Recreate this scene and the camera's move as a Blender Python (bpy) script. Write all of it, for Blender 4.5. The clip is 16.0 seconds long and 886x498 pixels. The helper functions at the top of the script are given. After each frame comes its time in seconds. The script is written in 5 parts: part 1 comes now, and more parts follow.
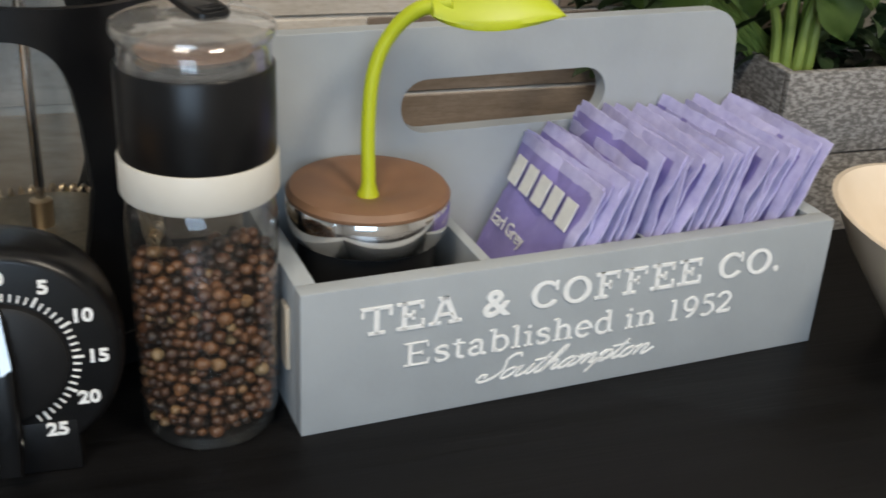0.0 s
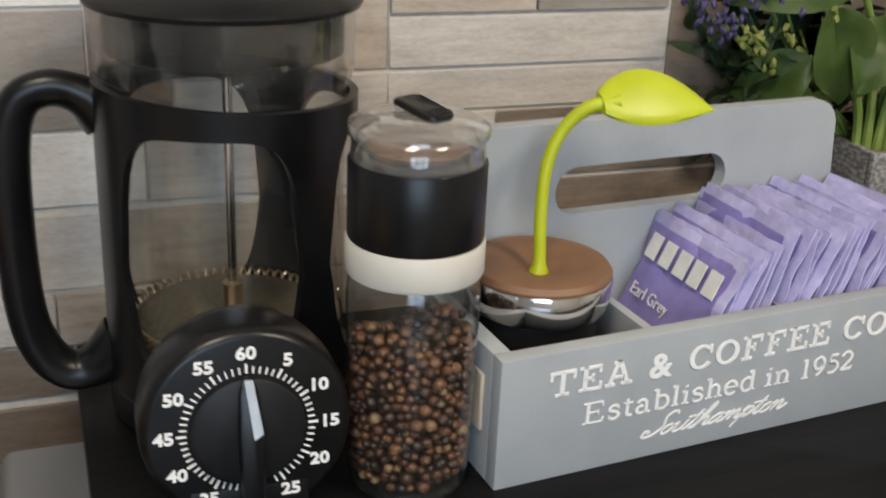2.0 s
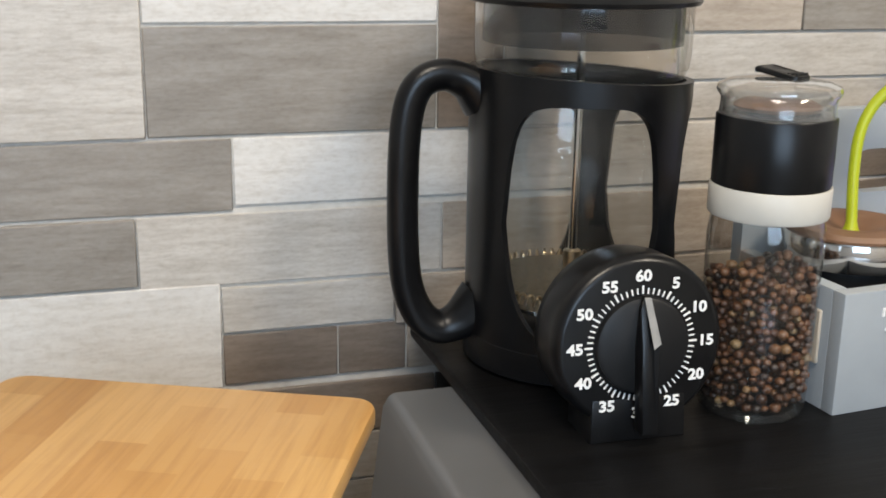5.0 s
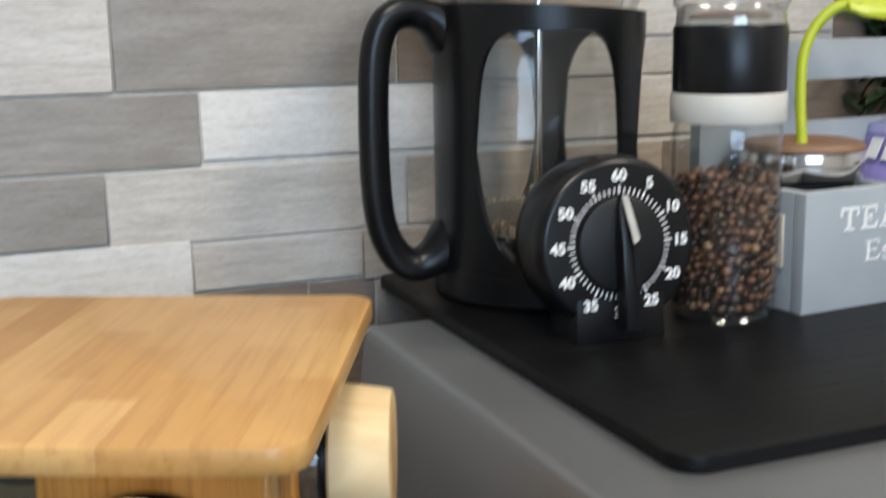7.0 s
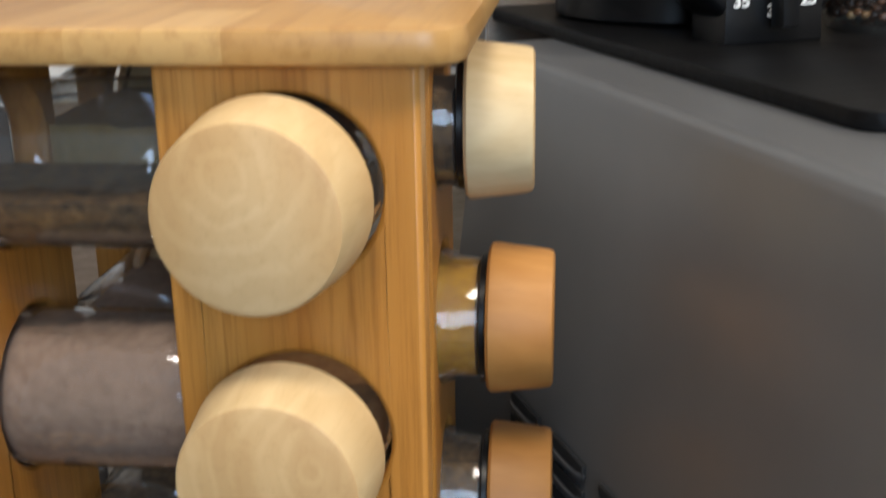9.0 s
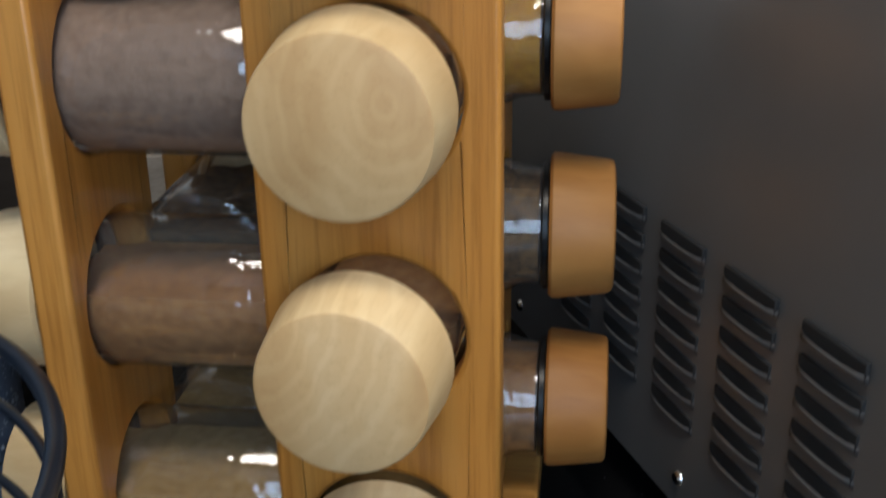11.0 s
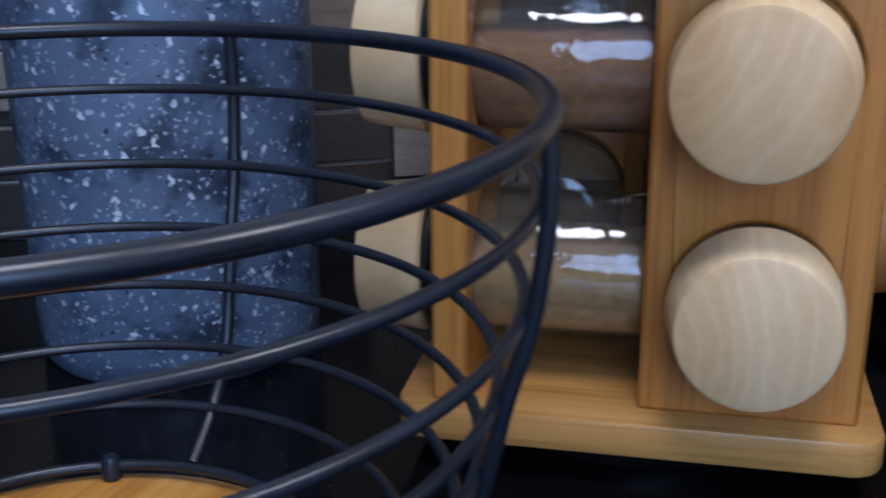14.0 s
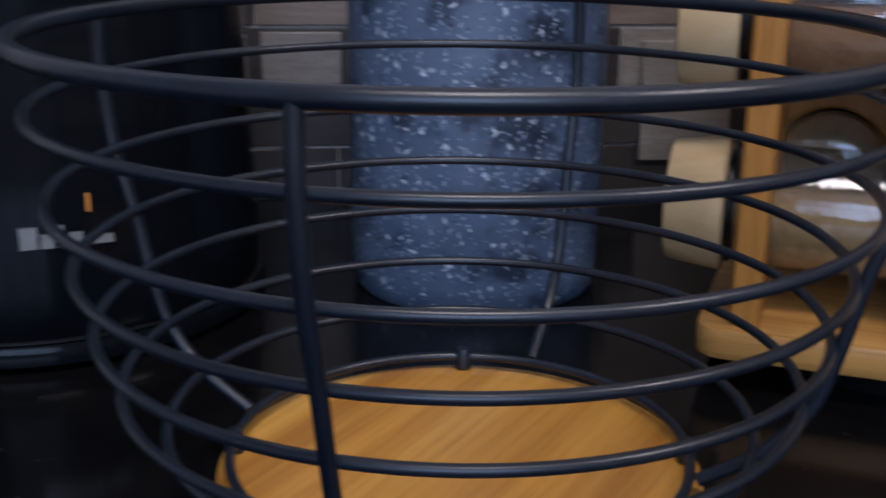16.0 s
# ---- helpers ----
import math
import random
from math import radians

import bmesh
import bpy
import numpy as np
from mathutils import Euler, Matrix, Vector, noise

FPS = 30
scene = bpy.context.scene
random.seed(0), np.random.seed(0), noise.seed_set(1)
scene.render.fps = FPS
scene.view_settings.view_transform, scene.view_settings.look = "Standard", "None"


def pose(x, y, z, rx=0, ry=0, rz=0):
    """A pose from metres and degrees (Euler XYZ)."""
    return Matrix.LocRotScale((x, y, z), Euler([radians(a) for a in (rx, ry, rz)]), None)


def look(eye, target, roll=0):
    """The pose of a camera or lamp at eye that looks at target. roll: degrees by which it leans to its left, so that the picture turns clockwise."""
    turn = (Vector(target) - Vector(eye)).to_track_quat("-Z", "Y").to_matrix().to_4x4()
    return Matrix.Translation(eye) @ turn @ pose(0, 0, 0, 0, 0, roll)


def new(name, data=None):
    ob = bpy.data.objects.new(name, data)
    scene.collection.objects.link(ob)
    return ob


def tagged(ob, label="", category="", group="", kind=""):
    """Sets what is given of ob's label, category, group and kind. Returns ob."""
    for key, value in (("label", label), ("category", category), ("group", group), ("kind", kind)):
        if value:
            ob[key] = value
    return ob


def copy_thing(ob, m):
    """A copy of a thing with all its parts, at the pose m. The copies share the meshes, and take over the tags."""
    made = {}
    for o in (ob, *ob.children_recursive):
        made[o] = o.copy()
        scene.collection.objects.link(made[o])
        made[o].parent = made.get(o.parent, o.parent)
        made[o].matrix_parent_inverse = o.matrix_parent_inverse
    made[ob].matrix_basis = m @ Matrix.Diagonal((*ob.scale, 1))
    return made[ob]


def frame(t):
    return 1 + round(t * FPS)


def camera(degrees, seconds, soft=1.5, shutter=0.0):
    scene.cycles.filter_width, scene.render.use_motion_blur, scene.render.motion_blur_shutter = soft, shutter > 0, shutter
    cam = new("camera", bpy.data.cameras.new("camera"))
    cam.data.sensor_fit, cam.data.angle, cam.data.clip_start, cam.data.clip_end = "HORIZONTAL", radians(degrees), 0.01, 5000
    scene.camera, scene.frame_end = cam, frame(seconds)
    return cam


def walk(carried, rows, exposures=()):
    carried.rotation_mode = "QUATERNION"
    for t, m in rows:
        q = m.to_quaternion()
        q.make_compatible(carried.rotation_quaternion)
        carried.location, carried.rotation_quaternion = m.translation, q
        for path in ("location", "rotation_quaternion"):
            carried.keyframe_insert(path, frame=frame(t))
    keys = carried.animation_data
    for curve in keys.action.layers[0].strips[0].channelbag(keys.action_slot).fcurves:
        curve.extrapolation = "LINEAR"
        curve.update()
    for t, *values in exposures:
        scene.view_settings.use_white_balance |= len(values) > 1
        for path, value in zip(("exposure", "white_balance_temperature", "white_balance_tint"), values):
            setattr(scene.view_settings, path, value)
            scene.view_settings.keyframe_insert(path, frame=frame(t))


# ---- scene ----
cam = camera(42.5, 16.0, 1.7, 0.7)
PATH = [
    (0, (0.0371, 0.0694, 0.5078), (0.3269, 0.9208, 0.0707), 3.08),
    (0.5, (0.0137, 0.0717, 0.5126), (0.3046, 0.9228, 0.0755), 3.20),
    (1, (-0.0110, 0.0631, 0.5178), (0.2916, 0.9245, 0.1099), 3.43),
    (1.5, (-0.0380, 0.0622, 0.5169), (0.2735, 0.9261, 0.1210), 2.54),
    (2, (-0.0585, 0.0530, 0.5248), (0.2680, 0.9201, 0.1486), 2.60),
    (2.5, (-0.0805, 0.0284, 0.5295), (0.2339, 0.9096, 0.1766), 2.64),
    (3, (-0.1114, 0.0124, 0.5233), (0.1938, 0.8959, 0.1678), 2.12),
    (3.5, (-0.1408, 0.0087, 0.5072), (0.1756, 0.8877, 0.1507), 1.08),
    (4, (-0.1812, 0.0085, 0.4947), (0.1149, 0.9110, 0.1818), 1.76),
    (4.2, (-0.1880, 0.0167, 0.4970), (0.0757, 0.9214, 0.1622), 2.61),
    (6.3, (-0.2472, -0.0274, 0.4268), (0.1313, 0.8887, 0.2944), -1.22),
    (6.5, (-0.2492, -0.0248, 0.4285), (0.1397, 0.8837, 0.2754), -0.47),
    (7, (-0.2511, -0.0146, 0.4014), (0.1146, 0.8956, 0.2071), -0.95),
    (7.5, (-0.2546, -0.0066, 0.3775), (0.0907, 0.9072, 0.1635), -1.02),
    (8, (-0.2594, 0.0086, 0.3567), (0.0751, 0.9208, 0.1201), -0.84),
    (8.5, (-0.2623, 0.0136, 0.3414), (0.0442, 0.9254, 0.0681), -1.31),
    (9, (-0.2658, 0.0173, 0.3275), (0.0325, 0.9196, 0.0164), -0.96),
    (9.5, (-0.2697, 0.0192, 0.3124), (0.0164, 0.9103, -0.0398), -0.67),
    (9.7, (-0.2710, 0.0193, 0.3061), (0.0150, 0.9038, -0.0624), -0.60),
    (11.8, (-0.2988, 0.0085, 0.2267), (-0.0320, 0.8952, -0.1510), -1.11),
    (12, (-0.3042, 0.0080, 0.2168), (-0.0414, 0.8975, -0.1569), -0.81),
    (12.5, (-0.3142, 0.0049, 0.1959), (-0.0646, 0.8967, -0.1815), -0.19),
    (13, (-0.3268, -0.0012, 0.1772), (-0.0883, 0.8930, -0.2016), -0.29),
    (13.5, (-0.3529, -0.0051, 0.1768), (-0.1630, 0.9187, -0.1556), -1.15),
    (14, (-0.3707, 0.0008, 0.1785), (-0.1657, 0.9267, -0.1387), -0.43),
    (14.5, (-0.4086, -0.0018, 0.1753), (-0.1846, 0.9219, -0.1356), -0.43),
    (15, (-0.4264, -0.0100, 0.1722), (-0.2256, 0.9202, -0.1349), -0.79),
    (15.5, (-0.4359, -0.0363, 0.1652), (-0.2653, 0.9001, -0.1415), 0.05),
    (16, (-0.4395, -0.0529, 0.1667), (-0.3535, 0.8988, -0.1280), 0.46),
]
walk(
    cam,
    [(t, look(eye, target, roll)) for t, eye, target, roll in PATH],
    [(0.0, -0.42, 6300, 9), (2.0, -0.38, 6500, 11), (3.0, -0.25, 6400, 9), (4.0, -0.1, 6500, 11), (6.5, -0.15, 5900, 8), (9.0, -0.15, 6100, 10), (12.0, -0.53, 5500, 7), (13.0, -0.47, 5000, 6), (13.5, -0.40, 4750, 6), (14.0, -0.55, 4950, 18), (14.5, -0.82, 5200, 28), (15.0, -0.82, 5250, 31), (16.0, -0.68, 5500, 22)],
)

# ---- world and light ----
world = bpy.data.worlds.new("world")
world.use_nodes = True
scene.world = world
bg = world.node_tree.nodes["Background"]
bg.inputs[0].default_value, bg.inputs[1].default_value = (0.6, 0.68, 0.85, 1), 0.15


def area_lamp(name, eye, target, sx, sy, watts, colour):
    data = bpy.data.lights.new(name, "AREA")
    data.shape, data.size, data.size_y, data.energy, data.color = "RECTANGLE", sx, sy, watts, colour
    ob = new(name, data)
    ob.matrix_world = look(eye, target)
    return ob


area_lamp("window_light", (-0.6, -2.02, 0.85), (-0.3, 0.5, 0.2), 1.25, 1.1, 42, (0.62, 0.80, 1.0))
# unseen ceiling lamps, assumed and placed by guess as warm fill
FILL_LAMPS = [(0.75, -0.45, 25), (-0.40, -0.30, 18)]
for lx, ly, watts in FILL_LAMPS:
    area_lamp("ceiling_fill", (lx, ly, 1.455), (lx, ly + 0.001, 0.0), 0.40, 0.40, watts, (1.0, 0.87, 0.70))


# ---- materials ----
class Mat:
    """A small helper that wires one procedural material."""

    def __init__(self, name):
        self.m = bpy.data.materials.new(name)
        self.m.use_nodes = True
        self.t = self.m.node_tree
        self.b = self.t.nodes["Principled BSDF"]
        self.out = self.t.nodes["Material Output"]

    def node(self, kind, **props):
        n = self.t.nodes.new(kind)
        for k, v in props.items():
            n.inputs[k.replace("_", " ")].default_value = v
        return n

    def link(self, a, b):
        self.t.links.new(a, b)

    def coords(self, scale=(1, 1, 1), world_space=False):
        tc = self.node("ShaderNodeTexCoord")
        mp = self.node("ShaderNodeMapping")
        mp.inputs["Scale"].default_value = scale
        self.link(tc.outputs["Object"], mp.inputs["Vector"])
        oi = self.node("ShaderNodeObjectInfo")
        sc = self.node("ShaderNodeVectorMath")
        sc.operation = "ADD"
        ml = self.node("ShaderNodeMath")
        ml.operation = "MULTIPLY"
        ml.inputs[1].default_value = 37.0
        self.link(oi.outputs["Random"], ml.inputs[0])
        self.link(mp.outputs[0], sc.inputs[0])
        self.link(ml.outputs[0], sc.inputs[1])
        return sc.outputs[0]

    def noise(self, vec, scale, detail=4.0, rough=0.55, dist=0.0):
        n = self.node("ShaderNodeTexNoise", Scale=scale, Detail=detail, Roughness=rough, Distortion=dist)
        self.link(vec, n.inputs["Vector"])
        return n.outputs["Fac"]

    def ramp(self, fac, stops):
        r = self.node("ShaderNodeValToRGB")
        el = r.color_ramp.elements
        while len(el) < len(stops):
            el.new(0.5)
        for e, (p, c) in zip(el, stops):
            e.position, e.color = p, (*c, 1)
        self.link(fac, r.inputs[0])
        return r.outputs[0]

    def mix(self, fac, a, b, blend="MIX"):
        n = self.node("ShaderNodeMix")
        n.data_type, n.blend_type = "RGBA", blend
        for sock, v in ((n.inputs[0], fac), (n.inputs[6], a), (n.inputs[7], b)):
            if isinstance(v, (int, float)):
                sock.default_value = v
            elif isinstance(v, tuple):
                sock.default_value = (*v, 1)
            else:
                self.link(v, sock)
        return n.outputs[2]

    def bump(self, fac, strength, distance=0.001):
        n = self.node("ShaderNodeBump", Strength=strength, Distance=distance)
        self.link(fac, n.inputs["Height"])
        self.link(n.outputs[0], self.b.inputs["Normal"])

    def col(self, c):
        if isinstance(c, tuple):
            self.b.inputs["Base Color"].default_value = (*c, 1)
        else:
            self.link(c, self.b.inputs["Base Color"])

    def surf(self, rough=0.5, metal=0.0, spec=0.5, coat=0.0):
        for k, v in (("Roughness", rough), ("Metallic", metal), ("Specular IOR Level", spec), ("Coat Weight", coat)):
            self.b.inputs[k].default_value = v
        return self


def plain(name, a, b, rough, scale=60.0, metal=0.0, bump=0.15, spec=0.5, fine=900.0, coat=0.0):
    """Two close tones in soft blotches with fine relief and uneven gloss."""
    m = Mat(name)
    m.surf(rough, metal, spec, coat)
    v = m.coords()
    n = m.noise(v, scale)
    m.col(m.ramp(n, [(0.3, a), (0.7, b)]))
    f = m.noise(v, fine, 3.0)
    m.bump(f, bump, 0.0004)
    rr = m.node("ShaderNodeMapRange")
    rr.inputs[3].default_value, rr.inputs[4].default_value = rough * 0.85, min(1.0, rough * 1.2)
    m.link(n, rr.inputs[0])
    m.link(rr.outputs[0], m.b.inputs["Roughness"])
    return m.m


def wood(name, dark, mid, light, along, rough=0.42, grain=330.0, end=False, tint=0.12, spec=0.45, relief=0.25):
    """Fine straight grain along one axis, with darker fleck lines and a tone per piece."""
    m = Mat(name)
    m.surf(rough, 0, spec)
    s = [1.0, 1.0, 1.0]
    s[along] = 0.035
    v = m.coords(tuple(s))
    big = m.noise(v, 55.0, 3.0, 0.6, 0.3)
    fine = m.noise(v, grain, 5.0, 0.7)
    c = m.ramp(big, [(0.28, dark), (0.5, mid), (0.75, light)])
    c2 = m.ramp(fine, [(0.32, (0.62, 0.55, 0.46)), (0.52, (1, 1, 1))])
    c = m.mix(0.75, c, c2, "MULTIPLY")
    oi = m.node("ShaderNodeObjectInfo")
    tone = m.ramp(oi.outputs["Random"], [(0.0, (1 - tint, 1 - tint * 1.3, 1 - tint * 1.7)), (1.0, (1, 1, 1))])
    m.col(m.mix(1.0, c, tone, "MULTIPLY"))
    m.bump(fine, relief, 0.0004)
    return m.m


def strip_wood(name):
    """Glued bamboo strips side by side, each with its own tone, grain along x."""
    m = Mat(name)
    m.surf(0.34, 0, 0.5)
    v = m.coords((0.035, 1, 1))
    fine = m.noise(v, 330.0, 5.0, 0.7)
    br = m.node("ShaderNodeTexBrick", Scale=1.0, Mortar_Size=0.0)
    br.inputs["Brick Width"].default_value, br.inputs["Row Height"].default_value = 0.055, 0.0185
    br.inputs["Color1"].default_value, br.inputs["Color2"].default_value = (0.44, 0.225, 0.062, 1), (0.58, 0.350, 0.130, 1)
    br.offset = 0.37
    tc = m.node("ShaderNodeTexCoord")
    mp = m.node("ShaderNodeMapping")
    mp.inputs["Rotation"].default_value = (0, 0, radians(90))
    mp.inputs["Location"].default_value = (0.3, 0.2, 0)
    m.link(tc.outputs["Object"], mp.inputs["Vector"])
    m.link(mp.outputs[0], br.inputs["Vector"])
    c = m.mix(0.45, br.outputs["Color"], m.ramp(m.noise(m.coords((1, 0.05, 1)), 300.0, 5.0), [(0.32, (0.6, 0.5, 0.4)), (0.55, (1, 1, 1))]), "MULTIPLY")
    m.col(c)
    m.bump(fine, 0.12, 0.0003)
    return m.m


def lid_wood(name, dark, mid, light):
    """Turned pale wood: faint growth rings on the end, pale streaks on the rim."""
    m = Mat(name)
    m.surf(0.5, 0, 0.4)
    v = m.coords((1, 0.5, 1))
    tc = m.node("ShaderNodeTexCoord")
    mp = m.node("ShaderNodeMapping")
    mp.inputs["Scale"].default_value = (1, 0, 0.8)
    mp.inputs["Location"].default_value = (0.006, 0, -0.004)
    who = m.node("ShaderNodeObjectInfo")
    wn = m.node("ShaderNodeTexWhiteNoise")
    wn.noise_dimensions = "1D"
    m.link(who.outputs["Random"], wn.inputs["W"])
    heart = m.node("ShaderNodeVectorMath")
    heart.operation = "MULTIPLY_ADD"
    heart.inputs[1].default_value, heart.inputs[2].default_value = (0.07, 0.0, 0.07), (-0.035, 0.0, -0.035)
    m.link(wn.outputs["Color"], heart.inputs[0])
    add = m.node("ShaderNodeVectorMath")
    m.link(tc.outputs["Object"], add.inputs[0])
    m.link(heart.outputs[0], add.inputs[1])
    m.link(add.outputs[0], mp.inputs["Vector"])
    ln = m.node("ShaderNodeVectorMath")
    ln.operation = "LENGTH"
    m.link(mp.outputs[0], ln.inputs[0])
    warp = m.noise(m.coords((1, 0.5, 0.55)), 34.0, 3.0)
    a = m.node("ShaderNodeMath")
    a.operation = "MULTIPLY_ADD"
    a.inputs[1].default_value = 0.024
    m.link(warp, a.inputs[0])
    m.link(ln.outputs["Value"], a.inputs[2])
    b = m.node("ShaderNodeMath")
    b.operation = "MULTIPLY"
    b.inputs[1].default_value = 1150.0
    m.link(a.outputs[0], b.inputs[0])
    sn = m.node("ShaderNodeMath")
    sn.operation = "SINE"
    m.link(b.outputs[0], sn.inputs[0])
    blot = m.noise(m.coords((1, 0.5, 0.4)), 34.0, 3.0, 0.5)
    c = m.ramp(blot, [(0.30, dark), (0.50, mid), (0.68, light)])
    rings = m.ramp(sn.outputs[0], [(0.0, (0.80, 0.72, 0.62)), (1.0, (1, 1, 1))])
    c = m.mix(0.27, c, rings, "MULTIPLY")
    fl = m.ramp(m.noise(m.coords((1, 0.12, 1)), 420.0, 4.0, 0.7), [(0.30, (0.78, 0.72, 0.64)), (0.5, (1, 1, 1))])
    c = m.mix(0.3, c, fl, "MULTIPLY")
    oi = m.node("ShaderNodeObjectInfo")
    c = m.mix(1.0, c, m.ramp(oi.outputs["Random"], [(0, (0.92, 0.84, 0.74)), (0.35, (1, 0.96, 0.91)), (1, (1, 1, 1))]), "MULTIPLY")
    m.col(c)
    m.bump(m.noise(v, 500.0), 0.2, 0.0003)
    return m.m


def clear_glass(name, tint=(1, 1, 1), gloss=1.0, haze=0.0, wavy=0.0):
    """Thin clear glass: sees through, mirrors at grazing angles."""
    m = Mat(name)
    tr = m.node("ShaderNodeBsdfTransparent")
    tr.inputs[0].default_value = (*tint, 1)
    gl = m.node("ShaderNodeBsdfGlossy", Roughness=0.03)
    lw = m.node("ShaderNodeLayerWeight", Blend=0.5)
    p5 = m.node("ShaderNodeMath")
    p5.operation = "POWER"
    p5.inputs[1].default_value = 3.4
    m.link(lw.outputs["Facing"], p5.inputs[0])
    sch = m.node("ShaderNodeMath")
    sch.operation = "MULTIPLY_ADD"
    sch.inputs[1].default_value, sch.inputs[2].default_value = 0.72, 0.05
    m.link(p5.outputs[0], sch.inputs[0])
    if wavy:
        bp = m.node("ShaderNodeBump", Strength=wavy, Distance=0.001)
        m.link(m.noise(m.coords(), 120.0, 2.0), bp.inputs["Height"])
        m.link(bp.outputs[0], gl.inputs["Normal"])
    mul = m.node("ShaderNodeMath")
    mul.operation = "MULTIPLY"
    mul.inputs[1].default_value = gloss
    m.link(sch.outputs[0], mul.inputs[0])
    mul.use_clamp = True
    ms = m.node("ShaderNodeMixShader")
    m.link(mul.outputs[0], ms.inputs[0])
    m.link(tr.outputs[0], ms.inputs[1])
    m.link(gl.outputs[0], ms.inputs[2])
    last = ms
    if haze:
        df = m.node("ShaderNodeBsdfDiffuse")
        df.inputs[0].default_value = (0.8, 0.8, 0.78, 1)
        last = m.node("ShaderNodeMixShader")
        last.inputs[0].default_value = haze
        m.link(ms.outputs[0], last.inputs[1])
        m.link(df.outputs[0], last.inputs[2])
    m.link(last.outputs[0], m.out.inputs["Surface"])
    return m.m


def tile_mat(name, a, b, streak):
    """Wood-look ceramic: faint grain along the tile and a soft mottling."""
    m = Mat(name)
    m.surf(0.38, 0, 0.5)
    v = m.coords((0.12, 1, 1))
    blot = m.noise(m.coords((0.3, 1, 1)), 34.0, 5.0, 0.65)
    gr = m.noise(v, 260.0, 5.0, 0.7)
    c = m.ramp(blot, [(0.3, a), (0.7, b)])
    c = m.mix(streak, c, m.ramp(gr, [(0.3, (0.55, 0.50, 0.45)), (0.6, (1, 1, 1))]), "MULTIPLY")
    sp = m.ramp(m.noise(m.coords((0.35, 1, 1)), 620.0, 4.0, 0.7), [(0.34, (0.72, 0.68, 0.63)), (0.55, (1, 1, 1))])
    c = m.mix(0.45, c, sp, "MULTIPLY")
    m.col(c)
    m.bump(gr, 0.35, 0.0007)
    return m.m


TILE_WHITE = tile_mat("tile_white", (0.66, 0.63, 0.59), (0.76, 0.74, 0.71), 0.28)
TILE_LIGHT = tile_mat("tile_light", (0.50, 0.46, 0.41), (0.65, 0.61, 0.56), 0.50)
TILE_BEIGE = tile_mat("tile_beige", (0.39, 0.33, 0.27), (0.53, 0.46, 0.39), 0.55)
TILE_GREY = tile_mat("tile_grey", (0.24, 0.215, 0.185), (0.34, 0.31, 0.275), 0.55)
TILE_BROWN = tile_mat("tile_brown", (0.17, 0.135, 0.105), (0.27, 0.22, 0.18), 0.55)
# tile colour with the shade low on the wall put into it
TILE_SHADED = tile_mat("tile_shaded", (0.035, 0.030, 0.027), (0.065, 0.056, 0.050), 0.5)
GROUT = plain("grout", (0.56, 0.53, 0.48), (0.66, 0.63, 0.58), 0.9, 200)
WALL = plain("wall_paint", (0.72, 0.71, 0.69), (0.78, 0.77, 0.75), 0.8, 5)
BLACK_MAT = wood("black_board", (0.004, 0.004, 0.0045), (0.0055, 0.0055, 0.006), (0.008, 0.008, 0.0085), 0, 0.42, 150.0, tint=0.0, spec=0.14, relief=0.8)
STEEL = plain("brushed_grey", (0.182, 0.184, 0.190), (0.226, 0.228, 0.234), 0.40, 8, metal=0.62, bump=0.05)
SLOT_SHADE = plain("slot_shade", (0.008, 0.008, 0.009), (0.012, 0.012, 0.012), 0.8)
BLACK_PLASTIC = plain("black_plastic", (0.004, 0.004, 0.0044), (0.007, 0.007, 0.0075), 0.30, 40, bump=0.06, spec=0.32)
BLACK_SATIN = plain("black_satin", (0.006, 0.006, 0.0065), (0.010, 0.010, 0.0105), 0.45, 40, bump=0.05, spec=0.3)
WHITE_PRINT = plain("white_print", (0.74, 0.74, 0.73), (0.82, 0.82, 0.81), 0.6, 300)
SILVER = plain("dull_silver", (0.36, 0.36, 0.36), (0.46, 0.46, 0.45), 0.32, 200, metal=0.7, bump=0.05)
CREAM = plain("cream_plastic", (0.54, 0.515, 0.46), (0.60, 0.575, 0.52), 0.45, 30, bump=0.03)
CHROME = plain("chrome", (0.72, 0.70, 0.68), (0.80, 0.78, 0.76), 0.10, 30, metal=1.0, bump=0.02)
BRASSY = plain("warm_steel", (0.62, 0.50, 0.34), (0.74, 0.62, 0.46), 0.30, 60, metal=1.0, bump=0.05)
MESH = plain("filter_mesh", (0.20, 0.17, 0.125), (0.34, 0.29, 0.215), 0.36, 400, metal=0.9, bump=0.5, fine=1600)
BOX_GREY = plain("grey_paint", (0.30, 0.325, 0.345), (0.345, 0.37, 0.39), 0.55, 25, bump=0.2, fine=350)
LIME = plain("lime_silicone", (0.37, 0.42, 0.008), (0.44, 0.50, 0.012), 0.40, 40, bump=0.05)
LEATHER = plain("brown_silicone", (0.155, 0.078, 0.040), (0.20, 0.105, 0.055), 0.50, 60, bump=0.1)
PACKET = plain("violet_foil_paper", (0.215, 0.178, 0.45), (0.29, 0.245, 0.55), 0.38, 90, bump=0.35, fine=160)
PACKET_EDGE = plain("pale_violet_crimp", (0.42, 0.39, 0.66), (0.56, 0.53, 0.78), 0.42, 200, bump=0.4)
PACKET_PRINT = plain("silver_print", (0.66, 0.65, 0.62), (0.75, 0.74, 0.70), 0.45, 200)
GLASS = clear_glass("clear_glass", (0.96, 0.965, 0.955), 1.25, 0.008, 0.15)
SMOKE = clear_glass("smoky_plastic", (0.17, 0.17, 0.18))
CAP = clear_glass("clear_plastic", (0.97, 0.97, 0.96), 2.2, 0.05, 0.3)
